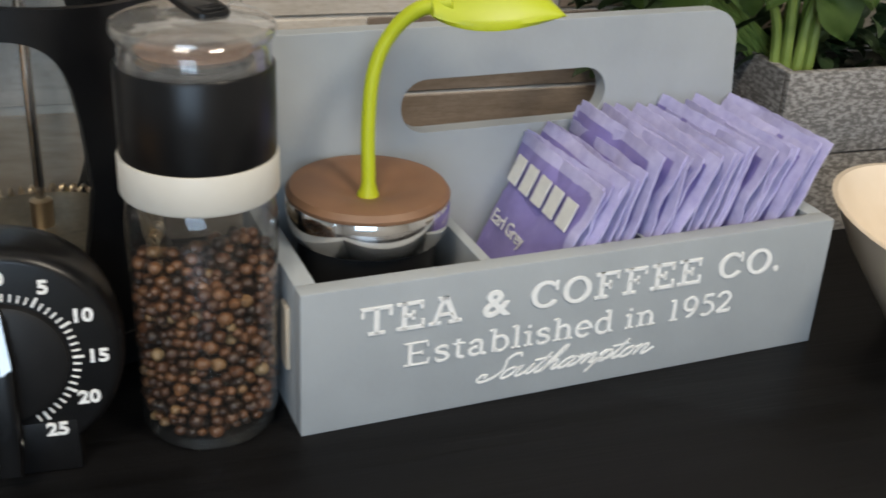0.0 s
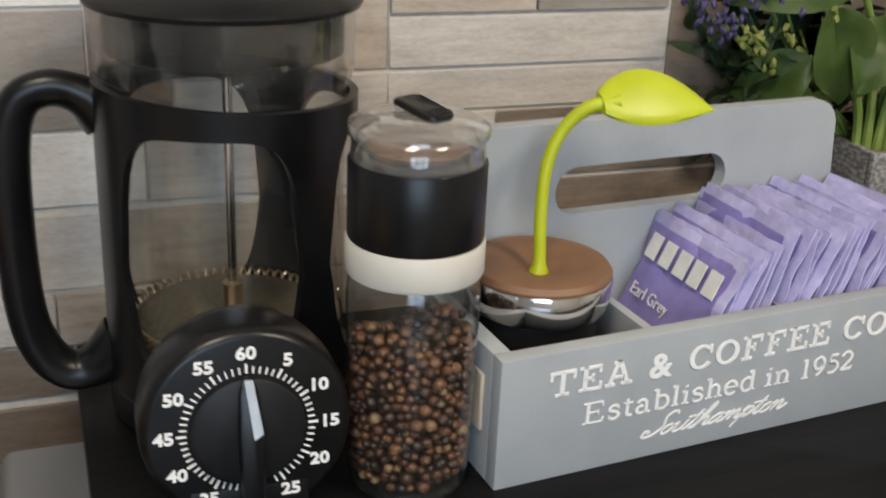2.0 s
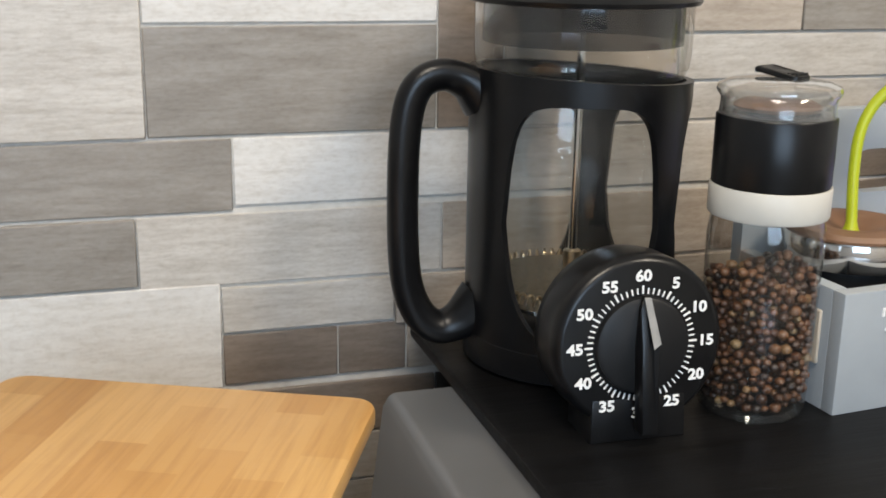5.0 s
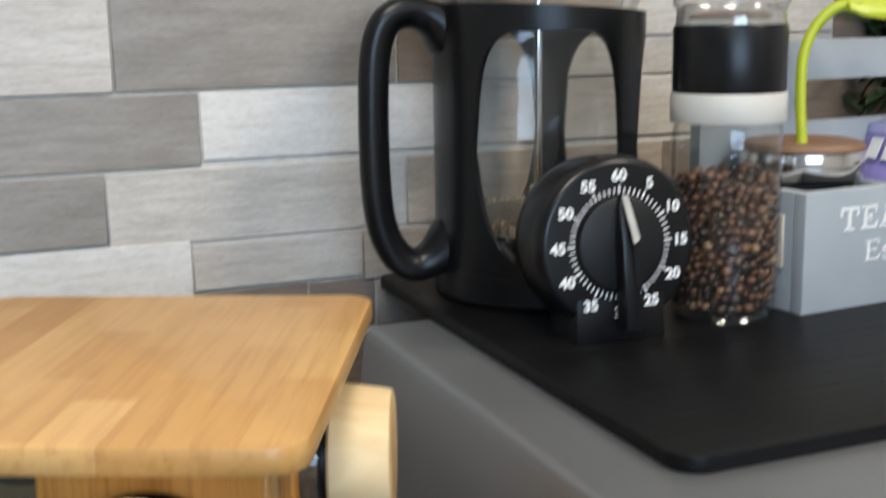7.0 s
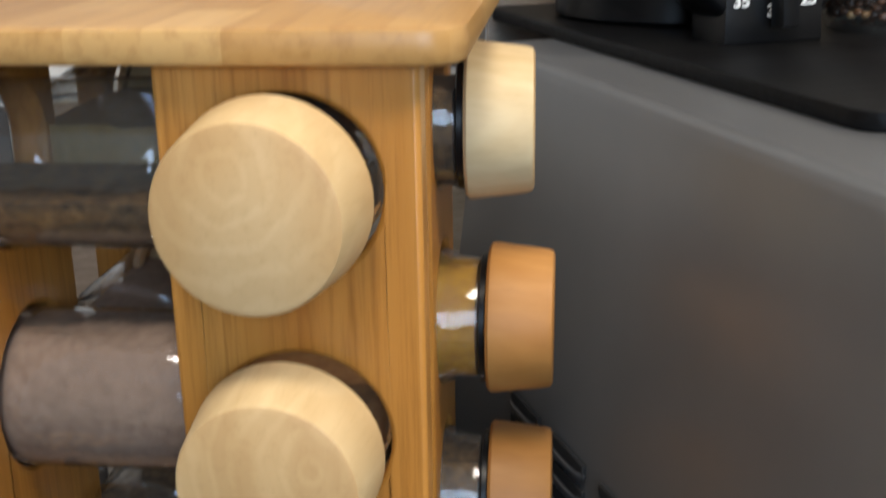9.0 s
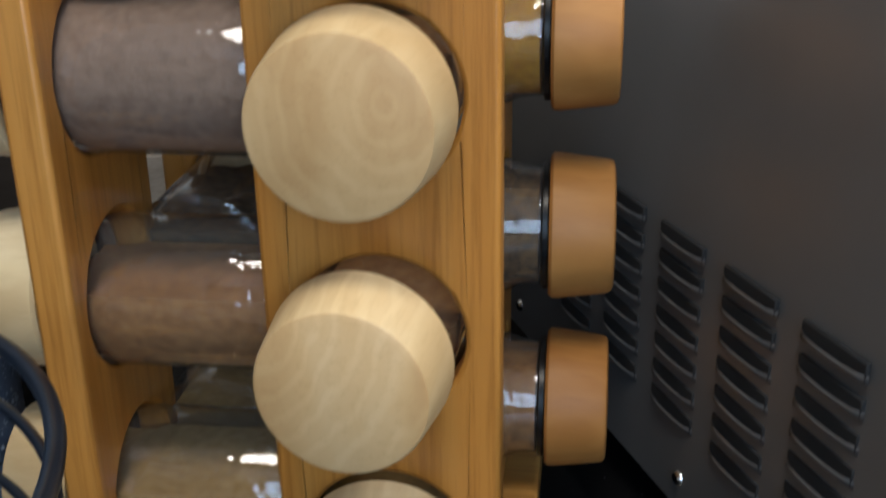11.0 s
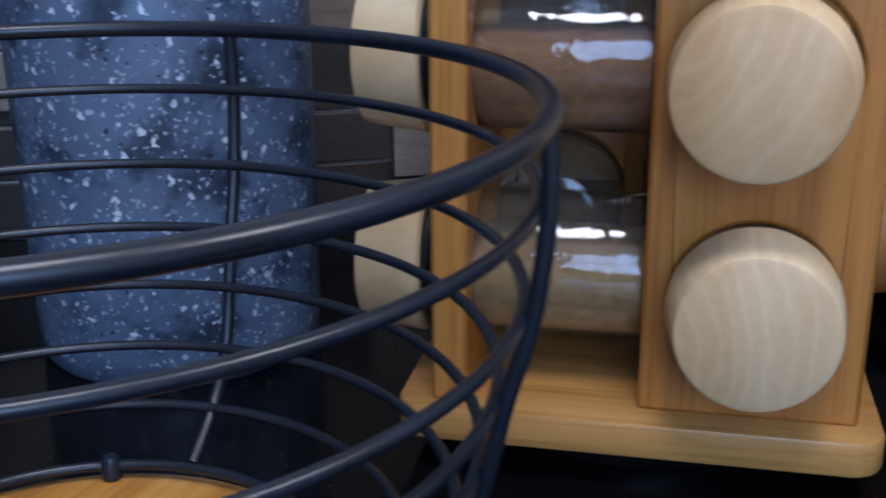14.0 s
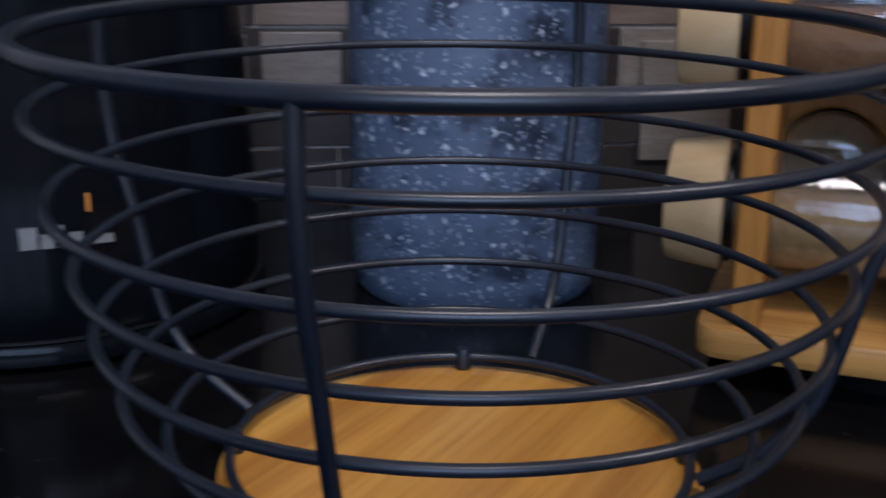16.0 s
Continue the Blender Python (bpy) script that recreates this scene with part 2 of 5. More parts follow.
JAR_GLASS = clear_glass("jar_glass", (0.94, 0.95, 0.95), 1.4, 0.02, 0.45)
BAMBOO_V = wood("bamboo_upright", (0.41, 0.158, 0.022), (0.55, 0.245, 0.046), (0.64, 0.325, 0.080), 2, 0.32, 420.0)
BAMBOO_T = strip_wood("bamboo_strips")
BAMBOO_X = wood("bamboo_plate", (0.41, 0.185, 0.036), (0.54, 0.272, 0.066), (0.62, 0.345, 0.10), 0, 0.36)
DISC_WOOD = wood("bamboo_disc", (0.36, 0.155, 0.022), (0.55, 0.275, 0.046), (0.68, 0.39, 0.085), 0, 0.20)
LID = lid_wood("pale_turned_wood", (0.50, 0.305, 0.125), (0.665, 0.46, 0.23), (0.73, 0.545, 0.31))
LID_SIDE = lid_wood("pale_sapwood", (0.60, 0.43, 0.22), (0.735, 0.57, 0.325), (0.79, 0.64, 0.40))
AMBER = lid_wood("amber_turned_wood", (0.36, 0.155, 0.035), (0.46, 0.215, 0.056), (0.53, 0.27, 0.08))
# black wire with the cool light's blue sheen put into its base colour
WIRE = plain("black_wire", (0.005, 0.008, 0.015), (0.008, 0.013, 0.023), 0.33, 60, bump=0.05, spec=0.55)
BOWL = plain("cream_glaze", (0.60, 0.50, 0.38), (0.68, 0.58, 0.46), 0.30, 30, bump=0.03)
STEM_GREEN = plain("stem_green", (0.14, 0.20, 0.035), (0.20, 0.27, 0.06), 0.5, 80)
LEAF_GREEN = plain("leaf_green", (0.066, 0.122, 0.024), (0.112, 0.180, 0.046), 0.42, 35)
LEAF_DARK = plain("dark_leaf", (0.022, 0.045, 0.016), (0.045, 0.075, 0.028), 0.5, 60)
LILAC = plain("lilac_bloom", (0.038, 0.032, 0.085), (0.065, 0.055, 0.135), 0.6, 200)
YELLOW_BUD = plain("yellow_bud", (0.15, 0.17, 0.035), (0.21, 0.22, 0.06), 0.6, 200)
SOIL = plain("dark_moss", (0.012, 0.014, 0.008), (0.03, 0.03, 0.015), 0.9, 200, bump=0.8)


def granite():
    """Blue-grey enamel with white and black speckles of two sizes."""
    m = Mat("blue_speckle")
    m.surf(0.34, 0, 0.5)
    v = m.coords()
    base = m.ramp(m.noise(v, 38.0, 5.0, 0.6), [(0.36, (0.030, 0.042, 0.070)), (0.48, (0.108, 0.148, 0.228)), (0.7, (0.145, 0.193, 0.285))])
    wob = m.node("ShaderNodeTexNoise", Scale=330.0, Detail=2.0)
    m.link(v, wob.inputs["Vector"])
    off = m.node("ShaderNodeVectorMath")
    off.operation = "MULTIPLY_ADD"
    off.inputs[1].default_value = (0.0045, 0.0045, 0.0045)
    m.link(wob.outputs["Color"], off.inputs[0])
    m.link(v, off.inputs[2])
    for scale, cut, keep, tone in ((340.0, 0.30, 0.74, (0.014, 0.018, 0.028)), (270.0, 0.40, 0.72, (0.62, 0.68, 0.76)), (500.0, 0.42, 0.60, (0.36, 0.44, 0.55))):
        vo = m.node("ShaderNodeTexVoronoi", Scale=scale)
        warp = m.node("ShaderNodeVectorMath")
        warp.inputs[1].default_value = (scale * 0.013, 0.4, scale * 0.02)
        m.link(off.outputs[0], warp.inputs[0])
        m.link(warp.outputs[0], vo.inputs["Vector"])
        spot = m.ramp(vo.outputs["Distance"], [(cut * 0.7, (1, 1, 1)), (cut, (0, 0, 0))])
        pick = m.ramp(vo.outputs["Color"], [(keep, (0, 0, 0)), (keep + 0.05, (1, 1, 1))])
        base = m.mix(m.mix(1.0, spot, pick, "MULTIPLY"), base, tone)
    m.col(base)
    m.bump(m.noise(v, 400.0), 0.12, 0.0004)
    return m.m


def counter_stone():
    m = Mat("black_granite")
    m.surf(0.14, 0, 0.18)
    v = m.coords()
    c = m.ramp(m.noise(v, 18.0), [(0.3, (0.003, 0.003, 0.0035)), (0.7, (0.006, 0.006, 0.0065))])
    vo = m.node("ShaderNodeTexVoronoi", Scale=260.0)
    m.link(v, vo.inputs["Vector"])
    s = m.ramp(vo.outputs["Distance"], [(0.10, (1, 1, 1)), (0.18, (0, 0, 0))])
    p = m.ramp(vo.outputs["Color"], [(0.72, (0, 0, 0)), (0.76, (1, 1, 1))])
    m.col(m.mix(m.mix(1.0, s, p, "MULTIPLY"), c, (0.03, 0.03, 0.033)))
    m.bump(m.noise(v, 600.0), 0.05, 0.0003)
    return m.m


def whitewash():
    """Grey weathered planter: pale paint rubbed over dark grain."""
    m = Mat("whitewashed_grey")
    m.surf(0.7, 0, 0.3)
    v = m.coords((0.45, 0.45, 1.0))
    n = m.noise(v, 620.0, 4.0, 0.6)
    c = m.ramp(n, [(0.44, (0.135, 0.127, 0.122)), (0.60, (0.31, 0.30, 0.29))])
    m.col(m.mix(0.4, c, m.ramp(m.noise(v, 40.0), [(0.3, (0.6, 0.6, 0.6)), (0.7, (1, 1, 1))]), "MULTIPLY"))
    m.bump(n, 0.5, 0.0008)
    return m.m


GRANITE = granite()
COUNTER = counter_stone()
WASHED = whitewash()


# ---- mesh helpers ----
def mesh_of(name, bm, material, smooth=True):
    me = bpy.data.meshes.new(name)
    bmesh.ops.recalc_face_normals(bm, faces=bm.faces)
    bm.to_mesh(me)
    bm.free()
    me.materials.append(material)
    if smooth:
        me.polygons.foreach_set("use_smooth", [True] * len(me.polygons))
        me.set_sharp_from_angle(angle=radians(38))
    return me


def part(name, bm, material, parent=None, label="", at=None, smooth=True):
    """Links a bmesh as one mesh object under a thing."""
    ob = new(name, mesh_of(name, bm, material, smooth))
    if at is not None:
        ob.matrix_basis = at
    if parent is not None:
        ob.parent = parent
    return tagged(ob, label)


def thing(name, m, label, category, group="", kind=""):
    ob = new(name)
    ob.empty_display_size = 0.02
    ob.matrix_basis = m
    return tagged(ob, label, category, group, kind)


def block(x0, x1, y0, y1, z0, z1, bevel=0.0, seg=2):
    bm = bmesh.new()
    bmesh.ops.create_cube(bm, size=1)
    bmesh.ops.transform(bm, matrix=Matrix.Translation(((x0 + x1) / 2, (y0 + y1) / 2, (z0 + z1) / 2)) @ Matrix.Diagonal((x1 - x0, y1 - y0, z1 - z0, 1)), verts=bm.verts)
    if bevel:
        bmesh.ops.bevel(bm, geom=bm.edges[:], offset=bevel, segments=seg, affect="EDGES", profile=0.6)
    return bm


def lathe(profile, n=48, close=True):
    """Turns (radius, height) pairs round the z axis."""
    bm = bmesh.new()
    rings = []
    for r, z in profile:
        if r < 1e-6:
            rings.append([bm.verts.new((0, 0, z))])
        else:
            rings.append([bm.verts.new((r * math.cos(2 * math.pi * k / n), r * math.sin(2 * math.pi * k / n), z)) for k in range(n)])
    for a, b in zip(rings, rings[1:]):
        for k in range(n):
            j = (k + 1) % n
            if len(a) == 1 and len(b) > 1:
                bm.faces.new((a[0], b[j], b[k]))
            elif len(b) == 1 and len(a) > 1:
                bm.faces.new((a[k], a[j], b[0]))
            elif len(a) > 1:
                bm.faces.new((a[k], a[j], b[j], b[k]))
    return bm


def tube(points, radius, n=10, closed=False, flat=1.0, cap=True):
    """A round bar along points; radius may be one number or one for each point."""
    bm = bmesh.new()
    pts = [Vector(p) for p in points]
    rr = radius if isinstance(radius, (list, tuple)) else [radius] * len(pts)
    rings, last = [], None
    for i, p in enumerate(pts):
        a = pts[i - 1] if (i or closed) else p
        b = pts[(i + 1) % len(pts)] if (i + 1 < len(pts) or closed) else p
        d = (b - a).normalized()
        if last is None:
            last = d.orthogonal().normalized()
        last = (last - d * last.dot(d)).normalized()
        side = d.cross(last)
        rings.append([bm.verts.new(p + rr[i] * (math.cos(2 * math.pi * k / n) * last + flat * math.sin(2 * math.pi * k / n) * side)) for k in range(n)])
    pairs = list(zip(rings, rings[1:])) + ([(rings[-1], rings[0])] if closed else [])
    for a, b in pairs:
        for k in range(n):
            bm.faces.new((a[k], a[(k + 1) % n], b[(k + 1) % n], b[k]))
    if cap and not closed:
        bm.faces.new(rings[0][::-1])
        bm.faces.new(rings[-1])
    return bm


def rounded(w, h, r, n=6):
    """Outline of a rectangle with round corners, centred."""
    out = []
    for cx, cy, a in ((w / 2 - r, h / 2 - r, 0), (-w / 2 + r, h / 2 - r, 90), (-w / 2 + r, -h / 2 + r, 180), (w / 2 - r, -h / 2 + r, 270)):
        for k in range(n + 1):
            t = radians(a + 90 * k / n)
            out.append((cx + r * math.cos(t), cy + r * math.sin(t)))
    return out


def slab(outline, z0, z1, bevel=0.0, seg=2):
    """An outline in the xy plane raised from z0 to z1, its edges eased."""
    bm = bmesh.new()
    f = bm.faces.new([bm.verts.new((x, y, z0)) for x, y in outline])
    bm.normal_update()
    if f.normal.z > 0:
        f.normal_flip()
    up = bmesh.ops.extrude_face_region(bm, geom=[f])
    tops = [v for v in up["geom"] if isinstance(v, bmesh.types.BMVert)]
    bmesh.ops.translate(bm, vec=(0, 0, z1 - z0), verts=tops)
    if bevel:
        es = [e for e in bm.edges if abs(e.verts[0].co.z - e.verts[1].co.z) < 1e-7]
        bmesh.ops.bevel(bm, geom=es, offset=bevel, segments=seg, affect="EDGES", profile=0.5)
    return bm


def join(*bms):
    out = bms[0]
    for b in bms[1:]:
        me = bpy.data.meshes.new("tmp")
        b.to_mesh(me)
        b.free()
        out.from_mesh(me)
        bpy.data.meshes.remove(me)
    return out


def moved(bm, m):
    bmesh.ops.transform(bm, matrix=m, verts=bm.verts)
    return bm


def curve_through(pts, n):
    """n points on a smooth curve through pts (Catmull-Rom)."""
    p = [Vector(q) for q in pts]
    p = [2 * p[0] - p[1]] + p + [2 * p[-1] - p[-2]]
    out = []
    for i in range(n):
        u = i / (n - 1) * (len(p) - 3)
        k = min(int(u), len(p) - 4)
        t = u - k
        a, b, c, d = p[k : k + 4]
        out.append(0.5 * ((2 * b) + (c - a) * t + (2 * a - 5 * b + 4 * c - d) * t * t + (3 * b - a - 3 * c + d) * t ** 3))
    return out


def words(name, text, size, material, parent, m, depth=0.0003, shear=0.0, wide=1.0, bold=0.0, align="LEFT"):
    """Raised lettering in the built-in font; each letter becomes a mesh of its own."""
    cu = bpy.data.curves.new(name, "FONT")
    cu.body, cu.size, cu.extrude, cu.shear, cu.offset, cu.align_x = text, size, depth, shear, bold, align
    cu.resolution_u = 3
    tmp = bpy.data.objects.new("tmp", cu)
    scene.collection.objects.link(tmp)
    me = bpy.data.meshes.new_from_object(tmp.evaluated_get(bpy.context.evaluated_depsgraph_get()))
    bpy.data.objects.remove(tmp)
    bpy.data.curves.remove(cu)
    bm = bmesh.new()
    bm.from_mesh(me)
    bpy.data.meshes.remove(me)
    bmesh.ops.remove_doubles(bm, verts=bm.verts, dist=1e-6)
    left, islands = set(bm.verts), []
    while left:
        todo, some = [left.pop()], []
        while todo:
            v = todo.pop()
            some.append(v)
            for e in v.link_edges:
                o = e.other_vert(v)
                if o in left:
                    left.remove(o)
                    todo.append(o)
        xs = [v.co.x - shear * v.co.y for v in some]
        islands.append([min(xs), max(xs), set(some)])
    islands.sort(key=lambda q: q[0])
    groups = []
    for a, b, vs in islands:
        if groups and a < groups[-1][1] - 0.0004 * size / 0.01:
            groups[-1][1] = max(b, groups[-1][1])
            groups[-1][2] |= vs
        else:
            groups.append([a, b, vs])
    for a, b, vs in groups:
        ids = {v: k for k, v in enumerate(vs)}
        faces = [[ids[v] for v in f.verts] for f in bm.faces if f.verts[0] in ids]
        g = bpy.data.meshes.new("letter")
        g.from_pydata([(v.co.x * wide, v.co.y, v.co.z) for v in ids], [], faces)
        g.materials.append(material)
        q = new(name, g)
        q.parent, q.matrix_basis = parent, m
    bm.free()


TOP = 0.262  # top of the black board on the oven
rng = random.Random(7)

# ---- room ----
WY = 0.5905


def shell(name, b, material, label, category):
    return tagged(part(name, b, material, None, smooth=False), label, category, kind="structure")


shell("wall_north", block(-2.6, 2.2, WY + 0.0016, WY + 0.16, -0.9, 1.5), GROUT, "tiled kitchen wall behind the worktop", "wall")
shell("wall_east", block(2.2, 2.35, -2.1, WY + 0.16, -0.9, 1.5), WALL, "plain painted kitchen side wall", "wall")
shell("wall_west", block(-2.75, -2.6, -2.1, WY + 0.16, -0.9, 1.5), WALL, "plain painted kitchen side wall", "wall")
for b in ((-2.6, -1.25, -0.9, 1.5), (0.05, 2.2, -0.9, 1.5), (-1.25, 0.05, -0.9, 0.12), (-1.25, 0.05, 1.38, 1.5)):
    shell("wall_south", block(b[0], b[1], -2.1, -1.95, b[2], b[3]), WALL, "plain painted wall round the window", "wall")
# housings added above the assumed fill lamps
for lx, ly, watts in FILL_LAMPS:
    tagged(part("ceiling_light", block(lx - 0.23, lx + 0.23, ly - 0.23, ly + 0.23, 1.462, 1.4995, 0.006), WALL), "flat white housing added above an assumed ceiling lamp", "ceiling light")
win = tagged(new("window_1"), "unseen white window frame, bars added to split its reflection", "window", kind="structure")
win.matrix_basis = pose(-0.6, -1.96, 0.75)
for x0, x1, z0, z1 in ((-0.65, -0.60, -0.63, 0.63), (0.60, 0.65, -0.63, 0.63), (-0.60, 0.60, -0.63, -0.58), (-0.60, 0.60, 0.58, 0.63)):
    part("frame", block(x0, x1, -0.03, 0.03, z0, z1, 0.004, 1), WALL, win)
# bars added so that the window's reflection in the jars breaks into panes
for x in (-0.22, 0.20):
    part("bar", block(x, x + 0.03, -0.02, 0.02, -0.58, 0.58, 0.003, 1), WALL, win)
for z in (-0.15, 0.22):
    part("bar", block(-0.60, 0.60, -0.019, 0.019, z, z + 0.03, 0.003, 1), WALL, win)
shell("floor", block(-2.6, 2.2, -2.1, WY + 0.16, -1.0, -0.9), BLACK_SATIN, "dark kitchen floor below the worktop", "floor")
shell("ceiling", block(-2.75, 2.35, -2.1, WY + 0.16, 1.5, 1.6), WALL, "plain white kitchen ceiling", "ceiling")
shell("worktop", block(-2.6, 2.2, -0.03, WY + 0.001, -0.03, 0.0, 0.003), COUNTER, "polished black granite kitchen worktop", "worktop")
shell("base_cabinets", block(-2.6, 2.2, 0.02, WY + 0.001, -0.9, -0.031), WALL, "plain kitchen base cabinets under the worktop", "cabinet")

# ---- the oven and the things on it ----


def make_oven():
    """Countertop oven: grey metal case, rounded top edges, louvred side, dark front."""
    X0, X1, Y0, Y1, Z0, Z1 = -0.103, 0.42, 0.175, 0.502, 0.021, 0.2555
    o = thing("countertop_oven", pose(X0, Y0, 0), "grey metal countertop oven with louvred side vents on the worktop", "oven")
    bm = bmesh.new()
    # the sides lean inward above the vents and turn over a tight top edge
    W, H, r, lean = X1 - X0, Z1, 0.006, 0.018
    side = [(0.0, Z0), (0.0, 0.10), (0.002, 0.13), (0.006, 0.16), (lean - 0.001, H - r)]
    side += [(lean + r - r * math.cos(radians(15 * k)), H - r + r * math.sin(radians(15 * k))) for k in range(1, 7)]
    prof = side + [(W - x, z) for x, z in side[::-1]]
    rows = [[bm.verts.new((x, y, z)) for x, z in prof] for y in (0.0, Y1 - Y0)]
    for k in range(len(prof) - 1):
        bm.faces.new((rows[0][k], rows[0][k + 1], rows[1][k + 1], rows[1][k]))
    bm.faces.new(rows[0][::-1])
    bm.faces.new(rows[1])
    bm.faces.new((rows[0][0], rows[1][0], rows[1][-1], rows[0][-1]))
    part("case", bm, STEEL, o)
    part("front_panel", block(0.004, W - 0.004, -0.022, 0.0, Z0 + 0.004, H - 0.004, 0.004), BLACK_SATIN, o, "dark glass door and control panel")
    for x in (0.03, W - 0.03):
        for y in (0.03, Y1 - Y0 - 0.03):
            part("foot", moved(lathe([(0, 0), (0.012, 0), (0.013, Z0 + 0.001), (0, Z0 + 0.001)], 16), Matrix.Translation((x, y, 0))), BLACK_PLASTIC, o)
    # pressed louvres: a hooded lip; the slot's shade is put into a near-black block
    lip = bmesh.new()
    L, h, d = 0.030, 0.0062, 0.0030
    n = 8
    rows = []
    for i in range(n + 1):
        u = i / n
        e = math.sin(math.pi * u) ** 0.35
        rows.append([lip.verts.new((-d * e * w, (u - 0.5) * L, z)) for w, z in ((0.0, -h * 0.62), (0.70, -h * 0.45), (0.95, -h * 0.25), (0.8, -h * 0.12))])
    for a, b in zip(rows, rows[1:]):
        for k in range(3):
            lip.faces.new((a[k], a[k + 1], b[k + 1], b[k]))
    lip_me = mesh_of("louvre", lip, STEEL)
    slot_me = mesh_of("slot", block(-0.0006, 0.001, -L * 0.48, L * 0.48, -h * 0.5, h * 0.42, 0.0004, 1), SLOT_SHADE)
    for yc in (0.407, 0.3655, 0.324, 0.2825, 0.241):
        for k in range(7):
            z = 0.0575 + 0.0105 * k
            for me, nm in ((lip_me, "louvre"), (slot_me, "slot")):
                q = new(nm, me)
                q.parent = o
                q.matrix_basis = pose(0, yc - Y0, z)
    for y, z in ((0.316, 0.033), (0.20, 0.033), (0.47, 0.033)):
        part("screw", moved(lathe([(0, 0.0015), (0.002, 0.0014), (0.0028, 0.0006), (0.003, 0)], 14), pose(0, y - Y0, z, 0, -90, 0)), CHROME, o)
    return o


make_oven()
board = part("board", slab([(x + 0.186, y + 0.4325) for x, y in rounded(0.475, 0.309, 0.012)], 0.2556, TOP, 0.0012), BLACK_MAT)
tagged(board, "thin black board with wood-grain relief lying on the oven", "board")


def make_timer():
    t = thing("kitchen_timer", pose(0.0042, 0.4095, TOP, -4, 0, -2), "black mechanical sixty-minute kitchen timer with white numbers", "timer")
    R, zc = 0.0390, 0.0432
    turn = pose(0, 0, zc, 90, 0, 0)
    body = moved(lathe([(0, -0.033), (R * 0.86, -0.033), (R * 0.97, -0.028), (R, -0.020), (R, -0.007), (R * 0.985, -0.0025), (R * 0.94, -0.0004), (R * 0.90, 0.0), (0, 0.0004)], 64), turn)
    part("body", body, BLACK_PLASTIC, t)
    foot = [(-0.0222, 0.0), (0.0222, 0.0), (0.0218, 0.020), (-0.0218, 0.020)]
    part("stand", moved(slab([(x, z) for x, z in foot], 0.0, 0.028, 0.0015), pose(0, 0.0275, 0, 90, 0, 0)), BLACK_PLASTIC, t)
    knob = moved(lathe([(0.0, 0.0036), (0.0190, 0.0036), (0.0208, 0.0026), (0.0213, 0.0)], 48), turn)
    part("dial", knob, BLACK_SATIN, t)
    grip = slab([(-0.0036, -0.0365), (0.0036, -0.0365), (0.0044, 0.002), (0.0034, 0.0170), (0.0014, 0.0225), (-0.0014, 0.0225), (-0.0034, 0.0170), (-0.0044, 0.002)], 0.003, 0.0125, 0.0012)
    for v in grip.verts:
        if v.co.z > 0.006 and v.co.y > -0.002:
            v.co.z -= (v.co.y + 0.002) * 0.33
    g = part("pointer", moved(grip, turn), BLACK_PLASTIC, t)
    mark = slab([(0.0006, 0.0010), (0.0040, 0.0030), (0.0016, 0.0216), (-0.0014, 0.0216)], 0.0, 0.0005)
    for v in mark.verts:
        v.co.z += 0.0126 - (v.co.y + 0.002) * 0.33
    part("pointer_mark", moved(mark, turn), SILVER, t, "silver pointer line")
    tick = {}
    for k in range(60):
        if 26 < k < 31:
            continue
        big = k % 5 == 0
        if big not in tick:
            w, l = (0.00042, 0.0036) if big else (0.0003, 0.0026)
            tick[big] = mesh_of("tick", slab([(-w, 0.0222), (w, 0.0222), (w, 0.0222 + l), (-w, 0.0222 + l)], 0.0001, 0.0006), WHITE_PRINT)
        q = new("tick", tick[big])
        q.parent = t
        q.matrix_basis = turn @ pose(0, 0, 0, 0, 0, -6 * k)
    for k in range(1, 13):
        a = radians(30 * k)
        words("number", str(5 * k), 0.0066, WHITE_PRINT, t, turn @ pose(0.0302 * math.sin(a), 0.0302 * math.cos(a) - 0.0023, 0.0006), 0.0002, 0, 1.12, 0.00022, "CENTER")
    return t


make_timer()


